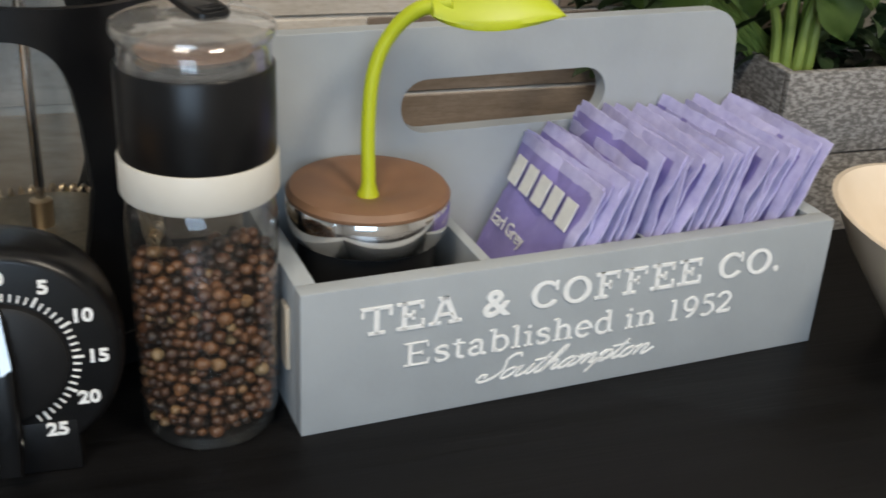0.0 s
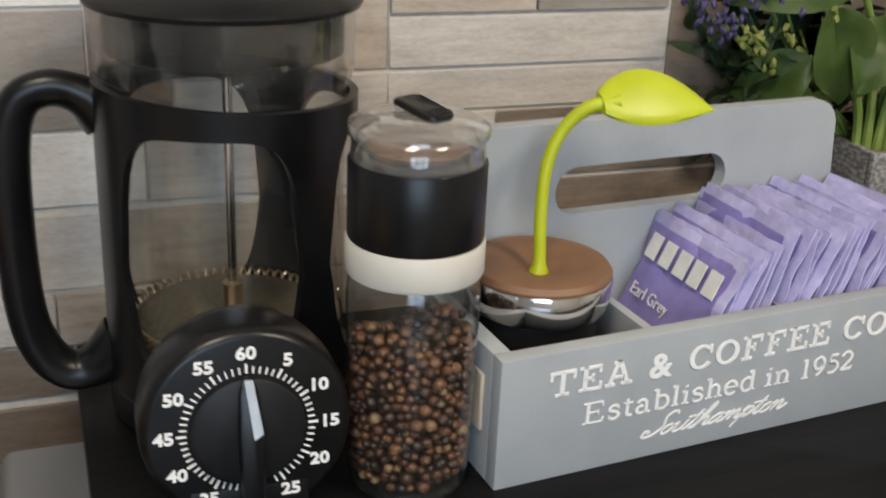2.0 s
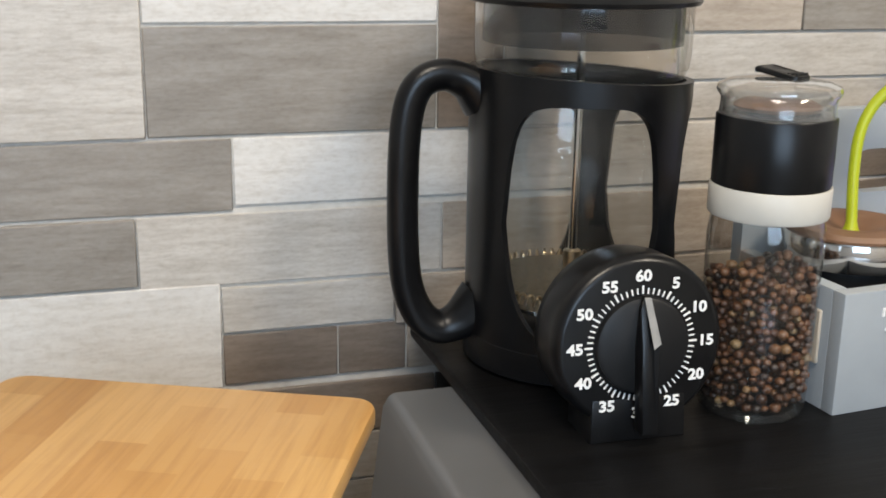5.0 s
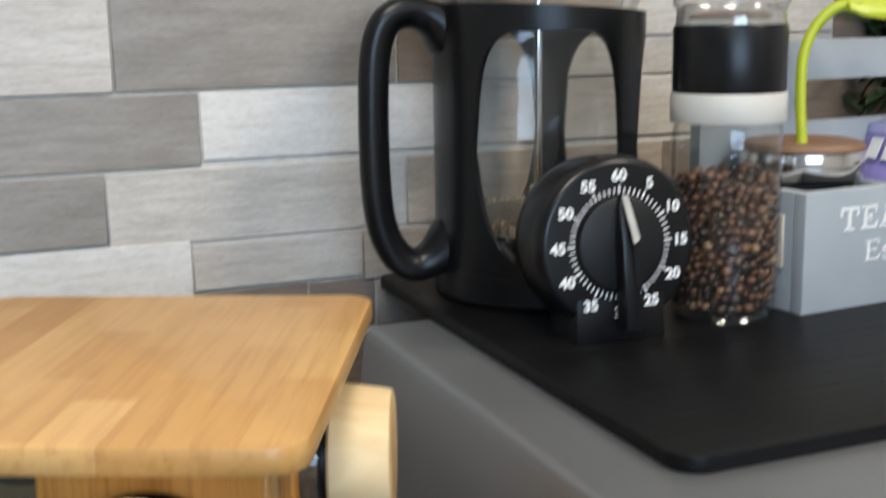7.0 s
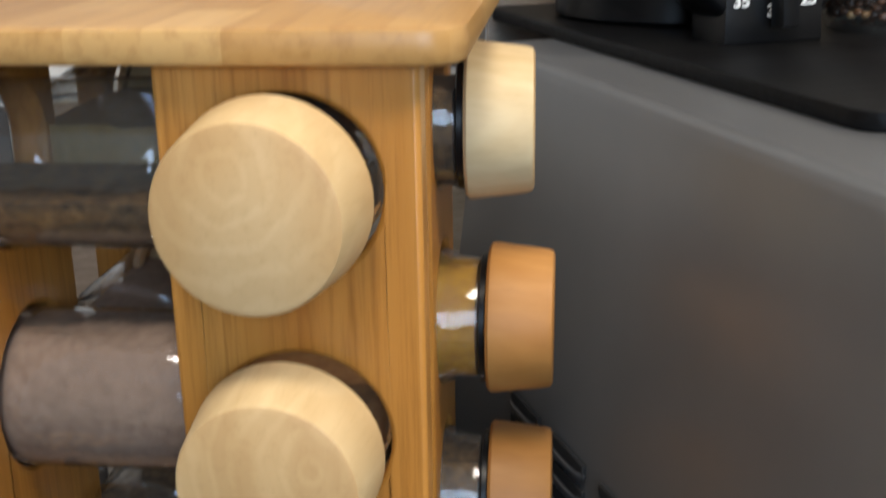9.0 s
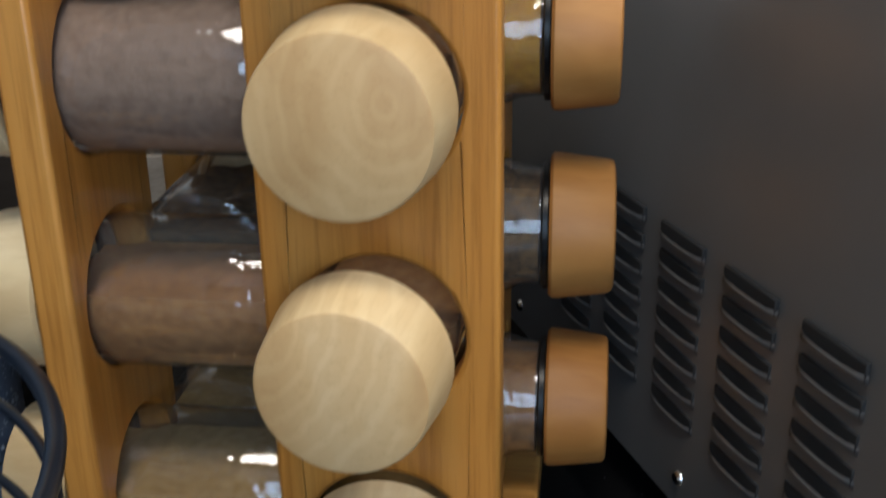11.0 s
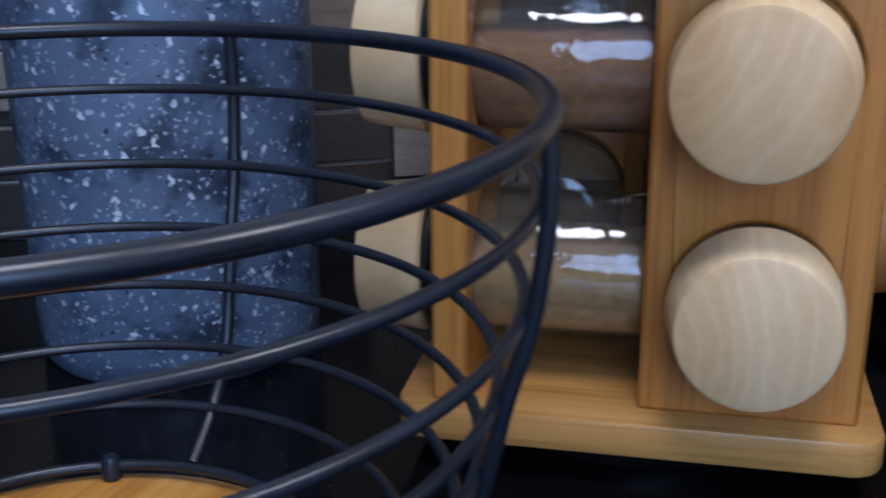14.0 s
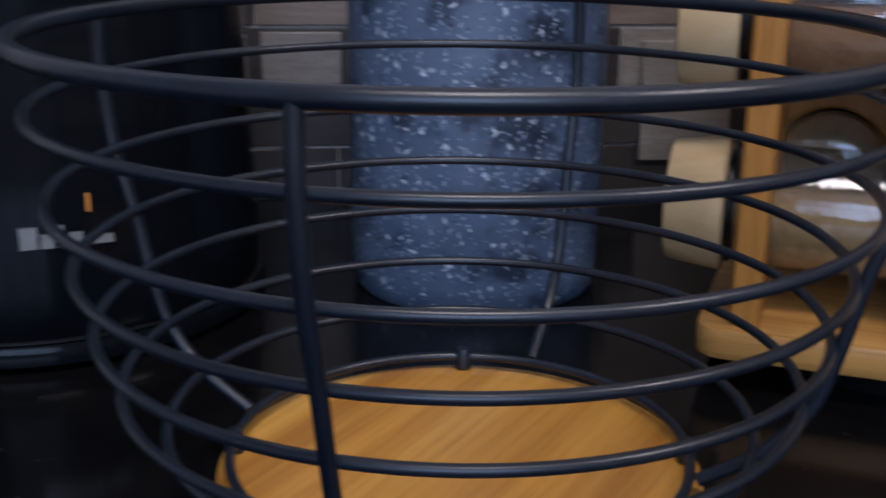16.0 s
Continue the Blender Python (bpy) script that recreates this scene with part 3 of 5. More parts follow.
def make_mill():
    m = thing("pepper_mill", pose(0.0725, 0.431, TOP), "glass pepper mill with black collar and white band, half full", "pepper mill")
    part("jar", lathe([(0.0, 0.004), (0.020, 0.003), (0.0222, 0.0), (0.0240, 0.002), (0.0246, 0.006), (0.0250, 0.02), (0.0260, 0.082), (0.0252, 0.089), (0.0235, 0.0935)], 48), GLASS, m, "clear glass jar")
    part("band", lathe([(0.0225, 0.092), (0.0262, 0.0925), (0.0267, 0.0935), (0.0267, 0.1055), (0.0263, 0.1062), (0.022, 0.1062)], 64), CREAM, m, "off-white plastic band")
    part("collar", lathe([(0.021, 0.1063), (0.0258, 0.1063), (0.0260, 0.107), (0.0260, 0.1358), (0.0254, 0.1368), (0.019, 0.137)], 64), BLACK_PLASTIC, m, "matte black collar")
    part("cap", lathe([(0.0250, 0.1368), (0.0246, 0.1425), (0.0251, 0.1446), (0.0264, 0.1462), (0.0266, 0.1480), (0.0258, 0.1496), (0.021, 0.1516), (0.010, 0.1526), (0, 0.1526)], 48), CAP, m, "clear plastic cap")
    part("cap_lining", lathe([(0.0235, 0.1370), (0.0232, 0.1440), (0.021, 0.1466), (0, 0.1470)], 48), CAP, m)
    part("grinder", lathe([(0, 0.139), (0.018, 0.139), (0.019, 0.1405), (0.016, 0.1425), (0, 0.1432)], 32), LEATHER, m, "brown grinder top")
    tab = slab(rounded(0.0130, 0.023, 0.004), 0.1524, 0.1552, 0.001)
    for v in tab.verts:
        v.co.z += -abs(v.co.y) * 0.10 + (0.0025 if v.co.y > 0.006 else 0)
    tb = part("flip_tab", tab, BLACK_PLASTIC, m, "black flip lid", pose(0.002, 0.002, 0, 0, 0, 25))
    for k in range(3):
        part("ridge", block(-0.0045, 0.0045, -0.0100 + 0.0022 * k, -0.0092 + 0.0022 * k, 0.1541, 0.1551, 0.0002, 1), BLACK_SATIN, tb)
    # peppercorns packed against the glass
    r = random.Random(3)
    corns = bmesh.new()
    pts = []
    for i in range(14000):
        z = 0.0068 + 0.062 * r.random()
        a = r.random() * 2 * math.pi
        rad = 0.0226 - (0.004 if r.random() < 0.25 else 0.0) * r.random()
        if z < 0.012:
            rad *= 0.93
        if z > 0.063 + 0.005 * math.sin(a * 2 + 1):
            rad = 0.0218 * math.sqrt(r.random())
            z = 0.063 + 0.005 * math.sin(a * 2 + 1) + 0.003 * r.random()
        p = Vector((rad * math.cos(a), rad * math.sin(a), z))
        s = 0.0017 + 0.0012 * r.random()
        if all((p - q).length > 0.84 * (s + t) for q, t in pts):
            pts.append((p, s))
        if len(pts) > 900:
            break
    for p, s in pts:
        t = bmesh.ops.create_icosphere(corns, subdivisions=2, radius=s)
        for v in t["verts"]:
            v.co *= 1 + 0.22 * noise.noise(v.co * 620 + p * 1000)
            v.co.z *= 0.88
        bmesh.ops.translate(corns, vec=p, verts=t["verts"])
    part("peppercorns", corns, PEPPER_MIX, m, "dark and tan whole peppercorns")["kind"] = "stuff"
    return m


def pepper_mix():
    m = Mat("peppercorns")
    m.surf(0.38, 0, 0.6)
    g = m.node("ShaderNodeNewGeometry")
    c = m.ramp(g.outputs["Random Per Island"], [(0.0, (0.018, 0.009, 0.005)), (0.30, (0.058, 0.023, 0.010)), (0.65, (0.120, 0.047, 0.018)), (0.93, (0.165, 0.074, 0.030)), (0.985, (0.24, 0.145, 0.065)), (1.0, (0.40, 0.30, 0.16))])
    v = m.coords()
    m.col(m.mix(0.6, c, m.ramp(m.noise(v, 700.0), [(0.35, (0.55, 0.5, 0.45)), (0.6, (1, 1, 1))]), "MULTIPLY"))
    m.bump(m.noise(v, 1500.0), 0.6, 0.0005)
    return m.m


PEPPER_MIX = pepper_mix()
make_mill()


def make_press():
    p = thing("french_press", pose(0.0175, 0.518, TOP), "glass french press in a black plastic frame with side handle", "coffee press")
    R, N = 0.0545, 144
    z0, z1 = 0.004, 0.146
    # black shell with three arched windows round it, solid toward the handle

    def window(a):
        for c, half in ((-110, 41), (-1.5, 49), (107, 41)):
            d = abs((a - c + 180) % 360 - 180)
            if d < half:
                lo, hi = (1 - (d / half) ** 2.6) ** 0.5, (1 - (d / half) ** 4.6) ** (1 / 2.8)
                return 0.078 - 0.058 * lo, 0.078 + 0.0575 * hi
        return None

    bm = bmesh.new()
    cols = []
    for k in range(N):
        a = 360 * k / N
        w = window(a)
        zs = [z0, *( [w[0], w[1]] if w else [0.078, 0.078] ), z1]
        co, si = math.cos(radians(a)), math.sin(radians(a))
        ring = []
        for rr in (R, R - 0.0035):
            ring.append([bm.verts.new((rr * co, rr * si, z + (0.003 * math.cos(radians(a - 185)) if z == z1 else 0))) for z in zs])
        cols.append((ring, w))
    for k in range(N):
        (a, wa), (b, wb) = cols[k], cols[(k + 1) % N]
        for lo, hi in ((0, 1), (2, 3)):
            bm.faces.new((a[0][lo], b[0][lo], b[0][hi], a[0][hi]))
            bm.faces.new((a[1][lo], a[1][hi], b[1][hi], b[1][lo]))
        if wa or wb:
            bm.faces.new((a[0][1], b[0][1], b[1][1], a[1][1]))
            bm.faces.new((a[0][2], a[1][2], b[1][2], b[0][2]))
        bm.faces.new((a[0][3], b[0][3], b[1][3], a[1][3]))
        bm.faces.new((a[0][0], a[1][0], b[1][0], b[0][0]))
    bmesh.ops.remove_doubles(bm, verts=bm.verts, dist=0.00005)
    part("frame", bm, BLACK_PLASTIC, p, "black plastic frame with arched windows")
    part("base", lathe([(0, 0.0), (R - 0.003, 0.0), (R + 0.0005, 0.002), (R + 0.0005, 0.016), (R - 0.004, 0.0185), (R - 0.006, 0.010), (0, 0.008)], 64), BLACK_PLASTIC, p)
    part("beaker", lathe([(0, 0.0195), (0.044, 0.0195), (0.0482, 0.024), (0.0488, 0.03), (0.0488, 0.140), (0.0500, 0.146), (0.0522, 0.151), (0.0527, 0.158), (0.0529, 0.1790)], 64), GLASS, p, "clear glass beaker")
    part("lid", lathe([(0, 0.2015), (0.010, 0.201), (0.024, 0.1985), (0.042, 0.1905), (0.0545, 0.1835), (0.0562, 0.1815), (0.0555, 0.1795), (0.050, 0.179), (0.047, 0.179)], 64), BLACK_PLASTIC, p, "domed black plastic lid")
    part("lid_skirt", lathe([(0.0485, 0.180), (0.0487, 0.1605)], 64), SMOKE, p, "smoky clear lid skirt")
    part("knob", lathe([(0, 0.231), (0.006, 0.230), (0.009, 0.225), (0.0085, 0.218), (0.005, 0.212), (0.004, 0.200)], 32), BLACK_PLASTIC, p)
    part("plunger_rod", lathe([(0.0021, 0.043), (0.0021, 0.20)], 16), CHROME, p, "steel plunger rod")
    part("rod_nut", lathe([(0.0021, 0.056), (0.0045, 0.055), (0.0045, 0.043), (0.002, 0.042)], 12), BRASSY, p)
    part("filter_plate", lathe([(0, 0.044), (0.030, 0.043), (0.042, 0.0405), (0.044, 0.038), (0.0445, 0.034)], 64), MESH, p, "round metal filter plate")
    coil = [(math.cos(2 * math.pi * k / 720) * (0.0450 + 0.0022 * math.cos(64 * 2 * math.pi * k / 720)), math.sin(2 * math.pi * k / 720) * (0.0450 + 0.0022 * math.cos(64 * 2 * math.pi * k / 720)), 0.040 + 0.0026 * math.sin(64 * 2 * math.pi * k / 720)) for k in range(720)]
    part("filter_spring", tube(coil, 0.0007, 5, True), BRASSY, p, "coiled spring round the filter")
    part("cross_plate", lathe([(0, 0.036), (0.046, 0.035), (0.046, 0.033), (0, 0.0335)], 48), CHROME, p)
    # handle loop
    path = curve_through([(-0.049, 0, 0.134), (-0.058, 0, 0.1415), (-0.070, 0, 0.1450), (-0.0815, 0, 0.1395), (-0.0870, 0, 0.122), (-0.0885, 0, 0.085), (-0.0870, 0, 0.048), (-0.081, 0, 0.028), (-0.071, 0, 0.0185), (-0.060, 0, 0.0205), (-0.048, 0, 0.030)], 60)
    h = tube(path, [0.0074 + 0.0040 * max(0.0, 1 - k / 9, 1 - (59 - k) / 9) ** 1.5 for k in range(60)], 16, False, 1.25)
    part("handle", h, BLACK_PLASTIC, p, "", pose(0, 0, 0, 0, 0, -4))
    return p


make_press()


def slab_letter(ch):
    """A typewriter capital with slab feet, in a cell one unit high."""
    bm = bmesh.new()

    def bar(x0, x1, y0, y1, lean=0.0):
        q = slab([(x0, y0), (x1, y0), (x1 + lean, y1), (x0 + lean, y1)], 0, 1)
        me = bpy.data.meshes.new("tmp")
        q.to_mesh(me)
        q.free()
        bm.from_mesh(me)
        bpy.data.meshes.remove(me)

    def arc(a0, a1, w, thick, n=28):
        pts = []
        for k in range(n + 1):
            a = radians(a0 + (a1 - a0) * k / n)
            pts.append(((w / 2) * (1 + math.cos(a)), 0.5 + 0.5 * math.sin(a), (w / 2) + (w / 2 - thick) * math.cos(a), 0.5 + (0.5 - 0.11) * math.sin(a)))
        for p, q in zip(pts, pts[1:]):
            lo = [bm.verts.new((x, y, 0)) for x, y in ((p[0], p[1]), (q[0], q[1]), (q[2], q[3]), (p[2], p[3]))]
            hi = [bm.verts.new((v.co.x, v.co.y, 1)) for v in lo]
            bm.faces.new(hi)
            for i in range(4):
                bm.faces.new((lo[i], lo[(i + 1) % 4], hi[(i + 1) % 4], hi[i]))

    if ch == "T":
        bar(0, 0.95, 0.88, 1), bar(0.39, 0.56, 0.0, 0.95), bar(0.22, 0.73, 0, 0.11), bar(0, 0.11, 0.64, 0.9), bar(0.84, 0.95, 0.64, 0.9)
        w = 0.95
    elif ch in "EF":
        bar(0.14, 0.31, 0, 1), bar(0, 0.82, 0.88, 1), bar(0.2, 0.56, 0.45, 0.56), bar(0.46, 0.56, 0.35, 0.66), bar(0.72, 0.82, 0.70, 0.95)
        w = 0.86
        if ch == "E":
            bar(0, 0.86, 0, 0.12), bar(0.76, 0.86, 0.05, 0.32)
        else:
            bar(0, 0.46, 0, 0.11)
    elif ch == "A":
        bar(0.10, 0.24, 0.05, 1, 0.30), bar(0.76, 0.94, 0.05, 1, -0.34), bar(0.28, 0.76, 0.30, 0.40), bar(0, 0.38, 0, 0.11), bar(0.62, 1.04, 0, 0.11), bar(0.28, 0.6, 0.89, 1)
        w = 1.04
    elif ch == "O":
        arc(0, 360, 0.98, 0.19)
        w = 0.98
    elif ch == "C":
        arc(42, 325, 0.98, 0.19), bar(0.80, 0.90, 0.62, 0.97)
        w = 0.94
    else:
        arc(0, 360, 0.2, 0.099)
        for v in bm.verts:
            v.co.y *= 0.22
        w = 0.24
    return bm, w


def pen(path, wide, thin=0.45, slant=35.0):
    """A flat pen stroke along points in the xy plane, thinner where it runs along the slant."""
    bm = bmesh.new()
    pts = [Vector((x, y, 0)) for x, y in path]
    lo, hi = [], []
    for i, p in enumerate(pts):
        d = (pts[min(i + 1, len(pts) - 1)] - pts[max(i - 1, 0)]).normalized()
        turn = abs(math.sin(math.atan2(d.y, d.x) - radians(slant)))
        w = wide * (thin + (1 - thin) * turn) / 2
        n = Vector((-d.y, d.x, 0)) * w
        lo.append([bm.verts.new(p + n), bm.verts.new(p - n)])
        hi.append([bm.verts.new(p + n + Vector((0, 0, 1))), bm.verts.new(p - n + Vector((0, 0, 1)))])
    for i in range(len(pts) - 1):
        bm.faces.new((hi[i][0], hi[i][1], hi[i + 1][1], hi[i + 1][0]))
        for k in (0, 1):
            bm.faces.new((lo[i][k], lo[i + 1][k], hi[i + 1][k], hi[i][k]))
    return bm


def bow(cx, cy, rx, ry, a0, a1, n=18):
    return [(cx + rx * math.cos(radians(a0 + (a1 - a0) * k / n)), cy + ry * math.sin(radians(a0 + (a1 - a0) * k / n))) for k in range(n + 1)]


def roman_letter(ch):
    """A book-face letter from pen strokes, capital height one; gives its strokes and width."""
    T, t = 0.125, 0.055

    def stem(x, y0, y1, foot=True, flag=True):
        out = [([(x, y0), (x, y1)], T, 1.0)]
        if foot:
            out.append(([(x - 0.15, y0 + t / 2), (x + 0.15, y0 + t / 2)], t, 1.0))
        if flag:
            out.append(([(x - 0.15, y1 - 0.075), (x, y1 - t / 2)], t * 1.3, 1.0))
        return out

    X = 0.66
    if ch == "E":
        s = stem(0.22, 0, 1, False, False)
        s += [([(0.04, y), (0.78, y)], t, 1.0) for y in (t / 2, 1 - t / 2)] + [([(0.22, 0.52), (0.60, 0.52)], t, 1.0), ([(0.60, 0.42), (0.60, 0.62)], t, 1.0), ([(0.76, 0.0), (0.82, 0.26)], t, 1.0), ([(0.75, 1.0), (0.77, 0.76)], t, 1.0)]
        return s, 0.92
    if ch == "s":
        return [(bow(0.27, 0.49, 0.17, 0.15, 35, 215) + bow(0.26, 0.17, 0.19, 0.17, 60, -150), T, 0.5), ([(0.43, 0.48), (0.43, 0.64)], t, 1.0), ([(0.09, 0.20), (0.09, 0.02)], t, 1.0)], 0.54
    if ch == "t":
        return [([(0.20, 0.86), (0.20, 0.16)] + bow(0.33, 0.16, 0.13, 0.14, 180, 310), T, 0.6), ([(0.04, X - 0.03), (0.42, X - 0.03)], t, 1.0)], 0.48
    if ch == "a":
        return [(bow(0.27, 0.47, 0.17, 0.17, 165, 0) + [(0.44, 0.12)] + bow(0.53, 0.12, 0.09, 0.10, 180, 320), T, 0.6), (bow(0.25, 0.18, 0.18, 0.17, 70, 320), T, 0.5)], 0.64
    if ch in "bd":
        if ch == "b":
            return stem(0.18, 0.0, 1.02, False) + [(bow(0.38, 0.33, 0.24, 0.33, 140, -140), T, 0.5)], 0.70
        return stem(0.54, 0.0, 1.02, False) + [(bow(0.34, 0.33, 0.24, 0.33, 40, 320), T, 0.5), ([(0.54, t / 2), (0.70, t / 2)], t, 1.0)], 0.72
    if ch == "l":
        return stem(0.19, 0, 1.02), 0.38
    if ch == "i":
        return stem(0.19, 0, X) + [([(0.19, 0.82), (0.19, 0.95)], T, 1.0)], 0.38
    if ch in "hn":
        return stem(0.18, 0, 1.02 if ch == "h" else X) + stem(0.56, 0, 0.42, True, False) + [(bow(0.39, 0.42, 0.17, 0.22, 150, 0), T, 0.5)], 0.74
    if ch == "e":
        return [(bow(0.31, 0.33, 0.24, 0.33, 0, 320, 26), T, 0.5), ([(0.10, 0.35), (0.55, 0.35)], t, 1.0)], 0.62
    if ch == "1":
        return stem(0.28, 0, 0.98), 0.54
    if ch == "9":
        return [(bow(0.31, 0.66, 0.22, 0.30, 0, 360, 26), T, 0.5), (bow(0.10, 0.62, 0.43, 0.60, 0, -75), T, 0.6)], 0.62
    if ch == "5":
        return [(bow(0.27, 0.32, 0.25, 0.30, 120, -140), T, 0.5), ([(0.15, 0.58), (0.18, 0.95)], t, 1.0), ([(0.17, 0.93), (0.50, 0.93)], T, 0.8)], 0.60
    return [(bow(0.29, 0.69, 0.22, 0.27, 165, -20) + [(0.44, 0.48), (0.08, 0.06)], T, 0.6), ([(0.06, 0.06), (0.54, 0.06)], T, 0.9), ([(0.52, 0.06), (0.56, 0.22)], t, 1.0)], 0.62


def roman_line(parent, up, text, x0, x1, y, h):
    """Sets a line of book-face letters from x0 to x1."""
    cells, at = [], 0.0
    for ch in text:
        if ch == " ":
            at += 0.34
            continue
        strokes, w = roman_letter(ch)
        cells.append((strokes, at))
        at += w + 0.03
    k = (x1 - x0) / (at - 0.03)
    for strokes, a in cells:
        bm = join(*[pen(p, w, thin) for p, w, thin in strokes])
        q = new("letter", mesh_of("letter", moved(bm, Matrix.Diagonal((k, h, 0.0006, 1))), WHITE_PRINT, False))
        q.parent, q.matrix_basis = parent, up @ pose(x0 + k * a, y, -0.0003)


def script_line(parent, up, x0, x1, y, h):
    """The town's name in a joined copperplate hand: slanted loops and arches."""
    X = 0.42
    hand = [
        ("S", [(0.78, 0.86), (0.70, 1.00), (0.52, 0.98), (0.44, 0.80), (0.52, 0.58), (0.56, 0.32), (0.40, 0.06), (0.16, 0.00), (0.02, 0.12), (0.06, 0.28), (0.20, 0.26), (0.18, 0.14)], 0.62),
        ("o", [(0.24, X), (0.08, 0.32), (0.06, 0.10), (0.18, 0.0), (0.32, 0.12), (0.32, 0.34), (0.22, X), (0.34, 0.34), (0.46, 0.38)], 0.40),
        ("u", [(0.04, 0.36), (0.08, X), (0.06, 0.10), (0.16, 0.0), (0.32, 0.14), (0.38, X), (0.36, 0.08), (0.46, 0.02), (0.56, 0.16)], 0.48),
        ("t", [(0.02, 0.12), (0.16, 0.46), (0.18, 0.80), (0.12, 0.14), (0.20, 0.0), (0.32, 0.12)], 0.28),
        ("h", [(0.0, 0.10), (0.20, 0.56), (0.26, 0.94), (0.18, 0.98), (0.10, 0.60), (0.04, 0.0), (0.12, 0.26), (0.28, X), (0.34, 0.28), (0.32, 0.06), (0.42, 0.02), (0.50, 0.16)], 0.46),
        ("a", [(0.36, 0.36), (0.22, X), (0.06, 0.24), (0.08, 0.02), (0.22, 0.04), (0.36, 0.28), (0.38, X), (0.34, 0.08), (0.42, 0.0), (0.54, 0.16)], 0.46),
        ("m", [(0.02, 0.32), (0.10, X), (0.08, 0.0), (0.14, 0.26), (0.26, X), (0.30, 0.30), (0.26, 0.0), (0.34, 0.26), (0.46, X), (0.52, 0.28), (0.50, 0.04), (0.60, 0.02), (0.68, 0.16)], 0.62),
        ("p", [(0.04, 0.30), (0.14, 0.46), (0.10, 0.10), (0.02, -0.42), (0.12, 0.20), (0.26, X), (0.38, 0.32), (0.34, 0.06), (0.20, 0.0), (0.14, 0.10), (0.34, 0.06), (0.48, 0.16)], 0.42),
        ("t", [(0.02, 0.12), (0.16, 0.46), (0.18, 0.80), (0.12, 0.14), (0.20, 0.0), (0.32, 0.12)], 0.28),
        ("o", [(0.24, X), (0.08, 0.32), (0.06, 0.10), (0.18, 0.0), (0.32, 0.12), (0.32, 0.34), (0.22, X), (0.34, 0.34), (0.46, 0.38)], 0.40),
        ("n", [(0.02, 0.32), (0.10, X), (0.08, 0.0), (0.14, 0.26), (0.28, X), (0.34, 0.28), (0.32, 0.04), (0.42, 0.0), (0.58, 0.22)], 0.50),
    ]
    total = sum(w for ch, p, w in hand)
    k, at = (x1 - x0) / total, 0.0
    for ch, pts, w in hand:
        path = [(v.x + 0.55 * v.y, v.y) for v in curve_through([(x, z, 0) for x, z in pts], 6 * len(pts))]
        bm = pen(path, 0.085, 0.45, 60.0)
        if ch == "t":
            bm = join(bm, pen([(0.14, 0.56), (0.62, 0.60)], 0.05, 1.0))
        q = new("letter", mesh_of("letter", moved(bm, Matrix.Diagonal((k, h, 0.0006, 1))), WHITE_PRINT, False))
        q.parent, q.matrix_basis = parent, up @ pose(x0 + k * at, y, -0.0003)
        at += w


def slab_line(parent, up, text, x0, x1, y, h):
    """Sets a line of slab capitals from x0 to x1."""
    cells, at = [], 0.0
    for ch in text:
        if ch == " ":
            at += 0.52
            continue
        if ch == "&":
            cells.append((ch, None, at))
            at += 1.06
            continue
        bm, w = slab_letter(ch)
        cells.append((ch, bm, at))
        at += w + 0.13
    k = (x1 - x0) / (at - 0.13)
    for ch, bm, a in cells:
        if bm is None:
            words("letter", "&", h * 1.38, WHITE_PRINT, parent, up @ pose(x0 + k * a, y, 0), 0.0003, 0, 1.12, 0.0003)
        else:
            m = mesh_of("letter", moved(bm, Matrix.Diagonal((k, h, 0.0006, 1))), WHITE_PRINT, False)
            q = new("letter", m)
            q.parent, q.matrix_basis = parent, up @ pose(x0 + k * a, y, -0.0003)


CADDY = pose(0.102, 0.409, TOP, 0, 0, 4.7)


